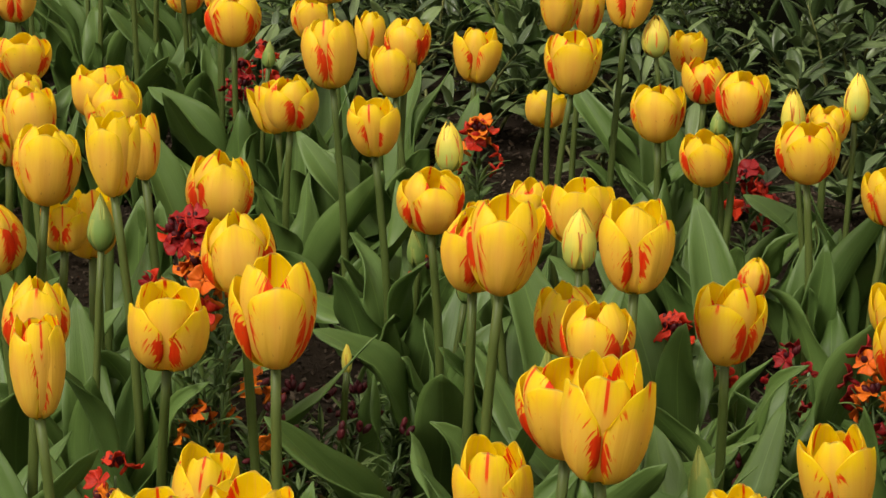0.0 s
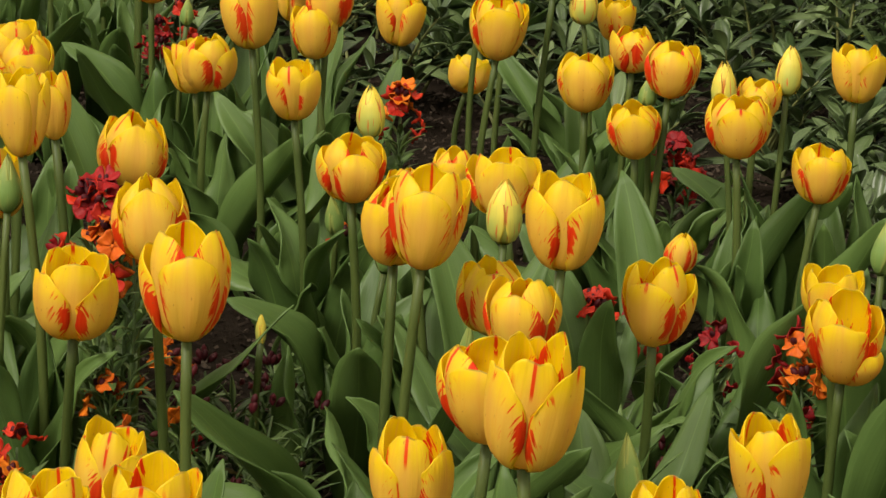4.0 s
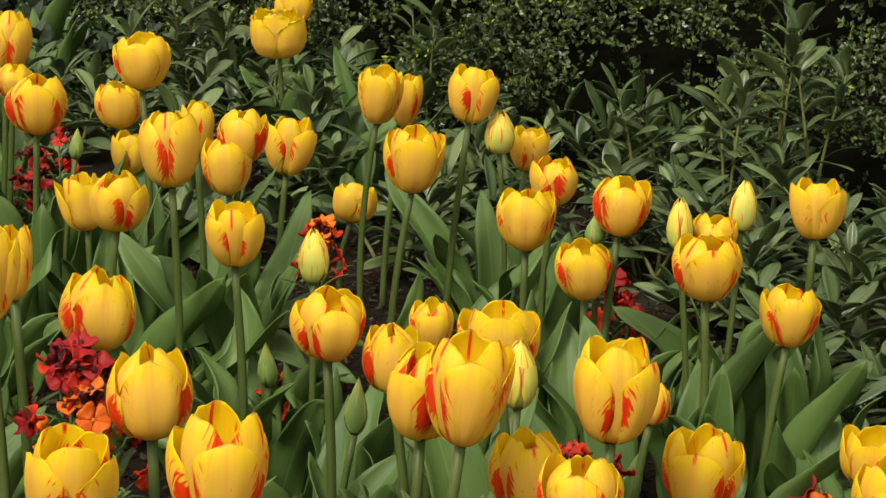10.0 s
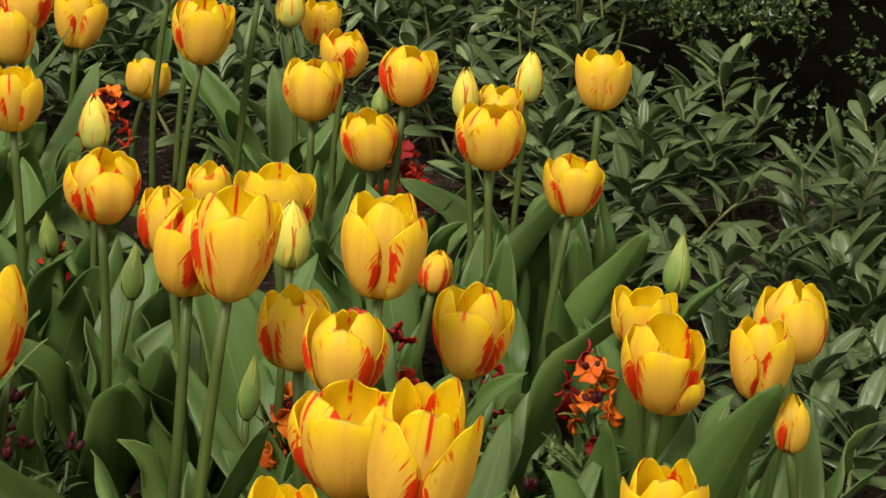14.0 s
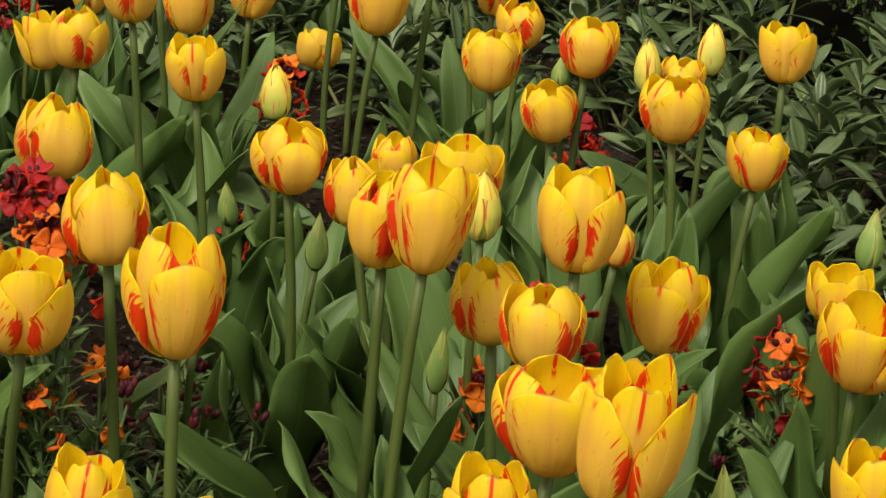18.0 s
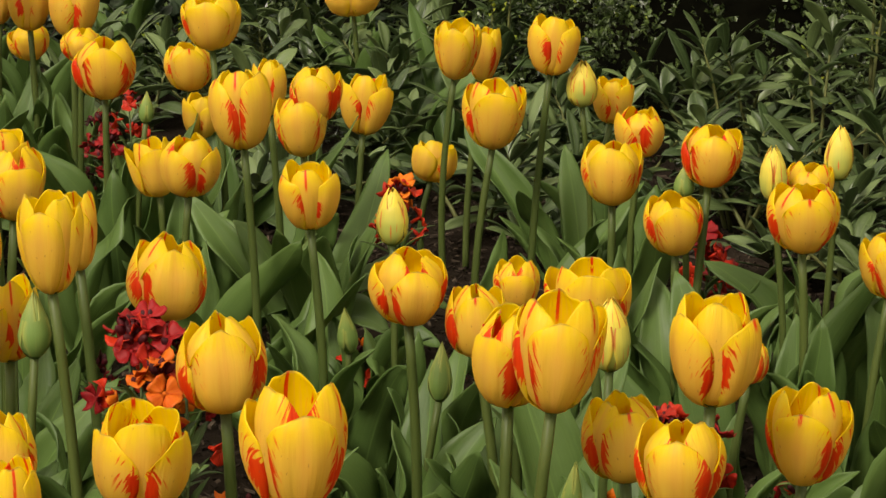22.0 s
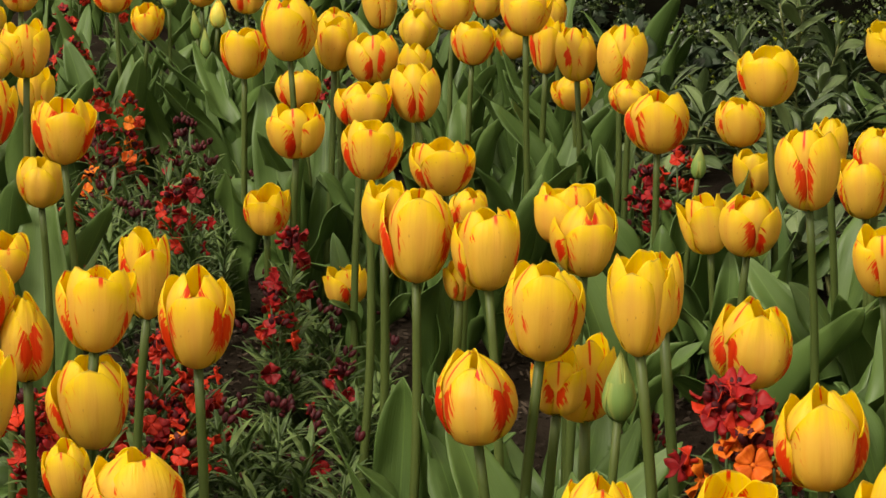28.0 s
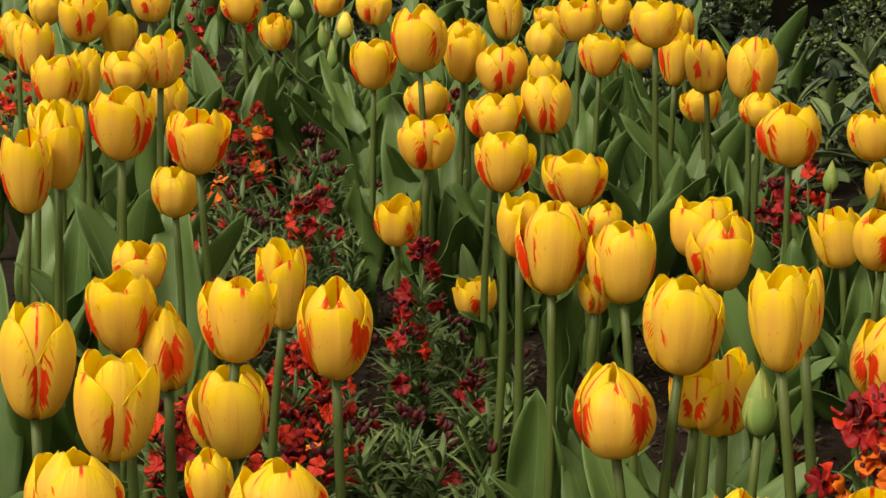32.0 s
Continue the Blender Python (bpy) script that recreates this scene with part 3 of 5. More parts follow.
def tulip(x, y, z, wide, high, kind, flames, face=None, leaves=4, marks=()):
    """A tulip whose head sits with its base at (x, y, z). face: how far an outer petal is turned from the near side of the bed, in degrees.
    marks: for the near outer petals, the strength of the flame at the left and the right margin and its height."""
    global count
    count += 1
    rnd = random.Random(500 + count)
    closed = kind in ("bud", "half")
    round_base = (0.0008 if closed else 0.0021) * (y + 0.1)
    z, high = z - round_base, high + round_base
    if not closed and high < 0.86 * wide:
        z, high = z - (0.86 * wide - high), 0.86 * wide
    words = WORDS[kind][flames]
    if kind == "cup":
        kind = rnd.choice(("cup", "cup", "goblet", "egg") if y < 2.3 else ("cup", "goblet"))
    foot = Vector((x + rnd.uniform(-0.025, 0.025), y + rnd.uniform(-0.03, 0.03), 0.0))
    root = tagged(new("tulip"), words, "tulip", "tulips in the bed")
    root.matrix_basis = Matrix.Translation(foot)
    top = Vector((x, y, z)) - foot
    tilt = Vector((top.x * 0.9 + rnd.uniform(-0.012, 0.012), top.y * 0.9 + rnd.uniform(-0.015, 0.015), max(0.1, top.z))).normalized()
    top -= Vector((tilt.x, tilt.y, 0)) * 0.5 * high
    # stalk: a gentle curve that meets the head along its axis
    pts, steps = [], 9
    bow = Vector((rnd.uniform(-0.012, 0.012), rnd.uniform(-0.012, 0.012), 0))
    for i in range(steps):
        s = i / (steps - 1)
        p = Vector((top.x * s ** 1.2, top.y * s ** 1.2, -0.015 + (top.z + 0.018) * s)) + bow * math.sin(math.pi * s)
        pts.append(p)
    thick = 0.0034 if closed else 0.0042
    v, f, t = tube(pts, [thick * (1.25 - 0.25 * i / (steps - 1)) for i in range(steps)])
    part("stem", mesh_from("stem", v, f, t, [STEM]), root)
    axis = Vector((0, 0, 1)).rotation_difference(tilt).to_matrix().to_4x4()
    spin = math.degrees(math.atan2(-y, -x)) + (rnd.choice((0, 0, 0, 60, 60)) + rnd.uniform(-16, 16) if face is None else face)
    outer, inner = head_meshes(kind, flames)
    for k in range(3):
        for ring, lift in ((outer, 0.0), (inner, 0.012)):
            a = spin + 120 * k + (60 if lift else 0) + rnd.uniform(-5, 5)
            loose = 0.0 if closed else rnd.gauss(0.0, 1.0) + (rnd.uniform(2, 5) if not lift and rnd.random() < 0.12 else 0.0)
            m = Matrix.Translation(top + Vector((0, 0, lift * high))) @ axis @ pose(0, 0, 0, 0, 0, a) @ pose(0, 0, 0, 0, loose, 0)
            size = rnd.uniform(0.985, 1.015)
            petal = part("petal", ring[rnd.randrange(6)], root, m @ Matrix.Diagonal((wide * size, wide * size, high * rnd.uniform(0.97, 1.01), 1)))
            left, right, level = rnd.random(), rnd.random(), rnd.uniform(0.28, 0.66) + (0.14 if lift else 0.0)
            if not lift and marks and k in (0, 2) and (k == 0 or len(marks) > 1):
                left, right, level = marks[k // 2]
            line = rnd.random()
            line = (0.6 + 0.7 * line if line < 0.55 else 0.0) if lift else (0.4 if line < 0.4 else 0.0)
            petal.color = ((left + 1) / 3, (right + 1) / 3, level, line)
    turn = rnd.uniform(0, 360)
    if -1.10 < x < -0.62 and 1.8 < y < 3.2:
        leaves = 0  # wallflowers fill the ground here
    if -1.60 < x < -1.10 and 3.3 < y < 4.3:
        leaves = 1
    if -0.16 < x < 0.10 and 2.9 < y < 4.0 or -0.30 < x < -0.06 and 1.7 < y < 2.2:
        leaves = 1 if z > 0.15 else 0
    if -0.18 < x < 0.12 and 3.25 < y < 4.0:
        leaves = 0
    for k in range(leaves):
        pick = rnd.randrange(18 if rnd.random() < 0.7 else len(LEAVES))
        big = rnd.uniform(0.9, 1.2) * min(1.0, 0.55 + z * 1.4)
        m = pose(0, 0, 0.004 * k, 0, 0, turn + k * 137 + rnd.uniform(-25, 25)) @ Matrix.Scale(big, 4)
        if x > 0.28 and 2.4 < y < 2.9:  # close beside the evergreens the leaves stand upright
            pick, m = pick % 18, m @ pose(0, 0, 0, 0, -12, 0) @ Matrix.Scale(0.85, 4)
        me = LEAVES[pick]
        part("leaf", me, root, m)
    return root


def tulip_shoot(x, y, n=3):
    """Tulip leaves with no flower."""
    rnd = random.Random(int(x * 9000) + int(y * 7000))
    root = tagged(new("tulip_foliage"), "clump of broad grey-green tulip leaves without a flower", "tulip leaves", "leafy clumps in the bed")
    root.matrix_basis = Matrix.Translation((x, y, 0))
    turn = rnd.uniform(0, 360)
    for k in range(n):
        m = pose(0, 0, 0.003 * k, 0, 0, turn + 137 * k) @ Matrix.Scale(rnd.uniform(0.8, 1.1), 4)
        part("leaf", LEAVES[rnd.randrange(18 if rnd.random() < 0.7 else len(LEAVES))], root, m)
    return root


# ---- the bed ----
def ground_height(x, y):
    p = Vector((x, y, 0))
    near = max(0.0, 1 - max(0.0, abs(y - 3) - 4) / 2) * max(0.0, 1 - max(0.0, abs(x) - 4) / 2)
    return near * (0.012 * noise.noise(p * 3.1) + 0.006 * noise.noise(p * 11.0)) - 0.004


def build_ground():
    xs = np.concatenate([[-400, -60, -12, -6], np.linspace(-3.6, 2.4, 121), [5, 12, 60, 400]])
    ys = np.concatenate([[-400, -60, -12, -3, -0.5], np.linspace(0.6, 7.2, 133), [9, 14, 60, 400]])
    verts = [(x, y, ground_height(x, y)) for y in ys for x in xs]
    uv = [(v[0], v[1]) for v in verts]
    me = mesh_from("ground", verts, sheet_faces(len(ys), len(xs)), uv, [SOIL])
    tagged(new("ground", me), "dark brown garden soil with bits of bark", "soil", kind="structure")


def build_chips(n):
    rnd = random.Random(5)
    pieces = []
    for _ in range(n):
        x, y = rnd.uniform(-1.7, 1.0), 1.2 + 3.4 * rnd.random() ** 1.2
        a, l, w, h = rnd.uniform(0, 6.3), 0.002 + 0.010 * rnd.random() ** 2, rnd.uniform(0.001, 0.0034), rnd.uniform(0.0008, 0.0026)
        m = pose(x, y, ground_height(x, y) + 0.002 + rnd.uniform(0, 0.006), rnd.uniform(-30, 30), rnd.uniform(-30, 30), math.degrees(a))
        box = [m @ Vector((sx * l * rnd.uniform(0.5, 1.0), sy * w * rnd.uniform(0.4, 1.0), sz * h * rnd.uniform(0.5, 1.0))) for sx in (-1, 1) for sy in (-1, 1) for sz in (-1, 1)]
        faces = [(0, 1, 3, 2), (4, 6, 7, 5), (0, 4, 5, 1), (2, 3, 7, 6), (0, 2, 6, 4), (1, 5, 7, 3)]
        pieces.append((box, faces, [(0, 0)] * 8))
    me = mesh_from("bark_chips", *join(pieces), [CHIP], smooth=False)
    tagged(new("bark_chips", me), "brown bark chips and crumbs of soil scattered on the bed", "bark mulch", kind="stuff")


build_ground()
build_chips(36000)


# ---- shrubs ----
def oval_leaf(length, width, fold=0.25, curl=0.2, rows=7, cols=5, point=0.8, blunt=0.8):
    """A laurel-like leaf along +x from its stalk, as (verts, faces, uvs)."""
    grid, uv = np.zeros((rows, cols, 3)), []
    for i in range(rows):
        s = i / (rows - 1)
        w = max(0.02, math.sin(math.pi * s ** point) ** blunt) * width * 0.5
        for j in range(cols):
            u = 2 * j / (cols - 1) - 1
            grid[i, j] = (length * (s - curl * 0.12 * s * s), u * w, abs(u) * w * fold + curl * length * (0.35 * math.sin(math.pi * s * 0.5) - 0.7 * s * s))
            uv.append((j / (cols - 1), s))
    verts, faces, rim = two_sided(grid, 0.0007)
    return verts, faces + rim, uv + uv


def moved(piece, m):
    v, f, t = piece
    r = np.array(m.to_3x3())
    return (np.asarray(v) @ r.T + np.array(m.translation)), f, t


rnd = random.Random(21)
LAUREL_SHAPES = [oval_leaf(rnd.uniform(0.070, 0.105), rnd.uniform(0.022, 0.031), rnd.uniform(0.15, 0.45), rnd.uniform(0.05, 0.40), 9, 5, 1.35, 0.66) for _ in range(8)]
LAUREL_MESHES = [mesh_from("leaf", *s, [LAUREL]) for s in LAUREL_SHAPES]
ROUND_SHAPES = [oval_leaf(rnd.uniform(0.050, 0.070), rnd.uniform(0.034, 0.044), rnd.uniform(0.1, 0.3), rnd.uniform(0.05, 0.3), 5, 5, 0.75) for _ in range(5)]


def shoot(rnd, foot, height, reach, n):
    """Points of a bent shoot and the poses of its leaves: whorls that crowd towards the tip."""
    a = rnd.uniform(0, 6.3)
    tip = Vector((foot.x + math.cos(a) * reach, foot.y + math.sin(a) * reach, foot.z + height))
    pts = [foot.lerp(tip, k / 5) + Vector((0, 0, 0.12 * height * math.sin(math.pi * k / 5))) for k in range(6)]
    poses, turn = [], rnd.uniform(0, 360)
    for k in range(n):
        s = 0.25 + 0.75 * (k / max(1, n - 1)) ** 0.75
        i = min(4, int(s * 5))
        p = pts[i].lerp(pts[i + 1], s * 5 - i)
        turn += 137 + rnd.uniform(-20, 20)
        lift = 12 + 40 * s * s + rnd.uniform(-22, 18)
        poses.append(Matrix.Translation(p) @ pose(0, 0, 0, 0, 0, turn) @ pose(0, 0, 0, rnd.uniform(-30, 30), -lift, 0) @ Matrix.Scale(rnd.uniform(0.7, 1.22) * (1.06 - 0.2 * s), 4))
    return pts, poses


def laurel(x, y, shoots, height, spread, single, seed):
    """A low evergreen shrub: stalks, and long leaves in whorls. single: whether each leaf is an object of its own."""
    rnd = random.Random(seed)
    root = tagged(new("laurel_shrub"), "low evergreen laurel with long glossy grey-green leaves", "shrub", "evergreen shrubs behind the bed")
    root.matrix_basis = Matrix.Translation((x, y, 0))
    foliage = []
    for _ in range(shoots):
        a, d = rnd.uniform(0, 6.3), spread * rnd.random() ** 0.5
        foot = Vector((math.cos(a) * d * 0.5, math.sin(a) * d * 0.5, -0.01))
        pts, poses = shoot(rnd, foot, height * (rnd.uniform(0.9, 1.1) if shoots < 4 else rnd.uniform(0.45, 1.1)), d * 0.8 + 0.02, rnd.randrange(13, 20))
        stalk = part("stalk", mesh_from("stalk", *tube(pts, [0.0040 - 0.0005 * k for k in range(6)], 6), [LAUREL_TWIG]), root)
        for m in poses:
            k = rnd.randrange(len(LAUREL_SHAPES))
            if single:
                part("leaf", LAUREL_MESHES[k], stalk, m)
            else:
                foliage.append(moved(LAUREL_SHAPES[k], m))
    if foliage:
        ob = part("foliage", mesh_from("foliage", *join(foliage), [LAUREL]), root)
        tagged(ob, kind="stuff")
    return root


def round_shrub(x, y, shoots, height, spread, seed):
    rnd = random.Random(seed)
    root = tagged(new("round_leaved_shrub"), "dark evergreen shrub with small round glossy leaves", "shrub", "evergreen shrubs behind the bed")
    root.matrix_basis = Matrix.Translation((x, y, 0))
    foliage = []
    for _ in range(shoots):
        a, d = rnd.uniform(0, 6.3), spread * rnd.random() ** 0.5
        foot = Vector((math.cos(a) * d, math.sin(a) * d, -0.01))
        pts, poses = shoot(rnd, foot, height * rnd.uniform(0.5, 1.1), 0.12, rnd.randrange(10, 16))
        part("stalk", mesh_from("stalk", *tube(pts, [0.004 - 0.0005 * k for k in range(6)], 5), [TWIG]), root)
        foliage += [moved(ROUND_SHAPES[rnd.randrange(5)], m) for m in poses]
    tagged(part("foliage", mesh_from("foliage", *join(foliage), [ROUND_LEAF]), root), kind="stuff")
    return root


# clipped hedge: its face runs aslant behind the shrubs
HEDGE_FROM, HEDGE_TO = Vector((3.4, 2.1, 0)), Vector((-4.2, 9.3, 0))


def build_hedge():
    rnd = random.Random(8)
    along = (HEDGE_TO - HEDGE_FROM).normalized()
    out = Vector((-along.y, along.x, 0))
    if out.y > 0:
        out = -out
    root = tagged(new("hedge"), "dark clipped evergreen hedge with tiny leaves and yellow tips", "hedge")
    length = (HEDGE_TO - HEDGE_FROM).length
    # the dense inside of the hedge, coloured near black to stand for its shade
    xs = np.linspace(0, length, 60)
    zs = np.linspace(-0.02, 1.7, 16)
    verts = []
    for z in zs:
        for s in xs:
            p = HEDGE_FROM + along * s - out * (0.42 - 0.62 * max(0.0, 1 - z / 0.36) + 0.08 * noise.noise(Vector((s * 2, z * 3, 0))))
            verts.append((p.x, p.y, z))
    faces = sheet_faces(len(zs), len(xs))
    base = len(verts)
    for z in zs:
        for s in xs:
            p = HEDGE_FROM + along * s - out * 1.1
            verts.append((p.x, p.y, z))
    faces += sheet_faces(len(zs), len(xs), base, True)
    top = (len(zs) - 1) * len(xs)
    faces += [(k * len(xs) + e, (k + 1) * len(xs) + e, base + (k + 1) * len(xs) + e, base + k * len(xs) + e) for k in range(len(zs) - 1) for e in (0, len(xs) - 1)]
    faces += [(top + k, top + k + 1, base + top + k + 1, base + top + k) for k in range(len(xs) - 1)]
    part("core", mesh_from("core", verts, faces, [(0, 0)] * len(verts), [CORE_SHADE]), root)
    # sprigs: short twigs set with small oval leaves
    sprigs = []
    for k in range(6):
        r2, bits = random.Random(60 + k), []
        for n in range(12):
            s = n / 11
            l, w = 0.017 * r2.uniform(0.7, 1.15), 0.0052
            leaf = [(0, 0, 0), (l * 0.5, -w, 0.0022), (l, 0, 0.0005), (l * 0.5, w, 0.0022), (l * 0.5, 0, 0)]
            m = pose(0.085 * s, 0, 0.012 * s, r2.uniform(-40, 40), -30 - 30 * s + r2.uniform(-25, 25), 137 * n)
            bits.append(([m @ Vector(p) for p in leaf], [(0, 1, 4), (1, 2, 4), (2, 3, 4), (3, 0, 4)], [(0.5, 0), (0, 0.5), (0.5, 1), (1, 0.5), (0.5, 0.5)]))
        sprigs.append(join(bits))
    leaves, tips = [], []
    for n in range(26500):
        low = n < 23000
        s = rnd.uniform(0.9, 7.6) if low else rnd.uniform(0, length)
        z = rnd.uniform(0.0, 0.62) if low else rnd.uniform(0.5, 1.75)
        swell = 0.02 + 0.95 * noise.noise(Vector((s * 3.2, z * 5.0, 31.0))) + 0.95 * noise.noise(Vector((s * 8, z * 10, 9.0)))
        deep = swell < 0.14
        if deep and rnd.random() < 0.86:
            continue
        p = HEDGE_FROM + along * s + out * (-rnd.uniform(0.16, 0.36) if deep else 0.26 * swell - 0.08 - 0.10 * rnd.random() ** 2) + Vector((0, 0, z)) + out * 0.62 * max(0.0, 1 - z / 0.36)
        yaw = math.degrees(math.atan2(out.y, out.x)) + rnd.uniform(-70, 70)
        m = Matrix.Translation(p) @ pose(0, 0, 0, rnd.uniform(0, 360), rnd.uniform(-65, 25), yaw) @ Matrix.Scale(rnd.uniform(0.65, 1.0) * (1.0 if low else 2.0), 4)
        if swell > 0.12 and rnd.random() < 0.24:
            tips.append(moved(moved(oval_leaf(0.015, 0.010, 0.3, 0.2, 3, 3), Matrix.Translation((0.08, 0, 0.012))), m))
            tips.append(moved(moved(oval_leaf(0.013, 0.009, 0.3, 0.2, 3, 3), pose(0.076, 0, 0.012, 0, -40, 150)), m))
        leaves.append(moved(sprigs[rnd.randrange(6)], m))
    # the two ends and the back, with larger sprigs
    for n in range(2600):
        end = n % 4
        s = -0.04 if end == 0 else length + 0.04 if end == 1 else rnd.uniform(0, length)
        back = rnd.uniform(0.1, 1.1) if end < 2 else 1.12
        p = HEDGE_FROM + along * s - out * back + Vector((0, 0, rnd.uniform(0, 1.75)))
        leaves.append(moved(sprigs[rnd.randrange(6)], Matrix.Translation(p) @ pose(0, 0, 0, rnd.uniform(0, 360), rnd.uniform(-65, 25), rnd.uniform(0, 360)) @ Matrix.Scale(rnd.uniform(1.6, 2.6), 4)))
    for n in range(2200):
        p = HEDGE_FROM + along * rnd.uniform(0, length) - out * rnd.uniform(0.1, 1.1) + Vector((0, 0, 1.72 + rnd.uniform(-0.05, 0.05)))
        leaves.append(moved(sprigs[rnd.randrange(6)], Matrix.Translation(p) @ pose(0, 0, 0, rnd.uniform(0, 360), rnd.uniform(-90, -20), rnd.uniform(0, 360)) @ Matrix.Scale(rnd.uniform(2, 3), 4)))
    tagged(part("foliage", mesh_from("foliage", *join(leaves), [HEDGE_LEAF], smooth=False), root), kind="stuff")
    tagged(part("young_growth", mesh_from("young_growth", *join(tips), [HEDGE_TIP]), root, None, "small yellow-green shoot tips"), kind="stuff")


build_hedge()
# near ones, leaf by leaf
for n, (x, y, k, h, r) in enumerate(((0.63, 3.24, 6, 0.13, 0.11), (0.70, 3.50, 6, 0.20, 0.09), (0.79, 3.62, 4, 0.21, 0.08), (0.80, 3.00, 3, 0.26, 0.05), (0.88, 3.08, 4, 0.31, 0.06), (0.78, 2.84, 4, 0.14, 0.09), (0.56, 3.52, 6, 0.15, 0.13), (0.70, 2.62, 6, 0.13, 0.15), (0.62, 2.95, 6, 0.14, 0.13), (0.80, 2.92, 5, 0.13, 0.12), (0.56, 2.68, 4, 0.09, 0.09), (0.66, 2.36, 4, 0.09, 0.10))):
    laurel(x, y, k, h, r, True, 100 + n)
# tall upright shoots
for n, (x, y, k, h, r) in enumerate(((0.63, 4.17, 2, 0.40, 0.02), (0.70, 4.14, 2, 0.33, 0.05), (0.56, 4.10, 2, 0.28, 0.05), (0.45, 4.22, 2, 0.26, 0.06), (0.05, 4.72, 2, 0.36, 0.04), (-0.42, 5.00, 3, 0.34, 0.06))):
    laurel(x, y, k, h, r, False, 190 + n)
for n, (x, y, k, h, r) in enumerate(((0.92, 2.70, 6, 0.12, 0.17), (1.04, 3.10, 6, 0.16, 0.14), (0.98, 3.40, 4, 0.10, 0.12), (0.66, 4.02, 7, 0.17, 0.16), (0.42, 4.02, 9, 0.18, 0.2), (0.18, 4.20, 10, 0.20, 0.2),
                                     (0.44, 4.38, 7, 0.19, 0.2), (-0.06, 4.55, 9, 0.22, 0.22), (0.16, 4.62, 7, 0.20, 0.2), (-0.36, 4.90, 11, 0.24, 0.24), (-0.14, 5.00, 7, 0.20, 0.22),
                                     (0.24, 3.74, 7, 0.13, 0.16), (-0.24, 4.30, 9, 0.20, 0.2), (-0.30, 3.98, 6, 0.14, 0.15), (-0.60, 4.28, 8, 0.18, 0.18), (-0.70, 4.72, 8, 0.20, 0.2), (-0.46, 4.55, 8, 0.20, 0.2), (0.02, 4.02, 7, 0.15, 0.16), (0.60, 3.70, 5, 0.13, 0.15), (0.44, 3.74, 5, 0.12, 0.14))):
    laurel(x, y, k, h, r, False, 200 + n)
for n, (x, y, k, h, r) in enumerate(((-0.72, 5.20, 16, 0.20, 0.26), (-1.0, 5.55, 14, 0.20, 0.28), (-0.45, 5.45, 14, 0.16, 0.24), (-1.0, 6.0, 16, 0.20, 0.32), (-0.6, 6.0, 16, 0.20, 0.3), (-1.5, 6.4, 16, 0.22, 0.34), (-2.1, 6.9, 16, 0.24, 0.36))):
    round_shrub(x, y, k, h, r, 300 + n)


# ---- wallflowers ----
def bloom_mesh(color, seed):
    """A wallflower bloom, 2 cm across: four broad notched petals round a small throat, facing +z."""
    rnd, pieces = random.Random(seed), []
    for k in range(4):
        rows, cols = 5, 5
        grid, uv = np.zeros((rows, cols, 3)), []
        cup, ph = rnd.uniform(-0.2, 0.55), rnd.uniform(0, 6)
        for i in range(rows):
            s = i / (rows - 1)
            w = (0.12 + 0.95 * math.sin(math.pi * 0.62 * s) ** 0.9) * 0.0070
            for j in range(cols):
                u = 2 * j / (cols - 1) - 1
                reach = 0.0015 + 0.0105 * s * (1 - 0.16 * s * u * u) - 0.0008 * s * math.exp(-(u / 0.3) ** 2)
                grid[i, j] = (reach, u * w, 0.002 + cup * 0.012 * s * s + 0.0028 * s * math.sin(3 * u + ph))
                uv.append((j / (cols - 1), s))
        v, f, rim = two_sided(grid, 0.0005)
        pieces.append(moved((v, f + rim, uv + uv), pose(0, 0, 0, 0, 0, 90 * k + rnd.uniform(-10, 10))))
    pieces.append(tube([(0, 0, -0.009), (0, 0, -0.004), (0, 0, 0.0025)], [0.0014, 0.0022, 0.0018], 6))
    return mesh_from("flower", *join(pieces), [BLOOM[color]])


def flower_bud_mesh(seed):
    pieces = [tube([(0, 0, 0), (0, 0, 0.004), (0, 0, 0.009), (0, 0, 0.0125)], [0.0012, 0.0034, 0.0034, 0.0010], 7)]
    return mesh_from("flower_bud", *join(pieces), [BLOOM["maroon"]])


BLOOMS = {c: [bloom_mesh(c, 70 + k) for k in range(6)] for c in BLOOM}
BLOOM_BUD = flower_bud_mesh(1)
HERB_SHAPES = [oval_leaf(l, w, 0.3, c, 6, 3) for l, w, c in ((0.055, 0.0095, 0.3), (0.046, 0.008, 0.5), (0.066, 0.010, 0.2), (0.036, 0.007, 0.4))]


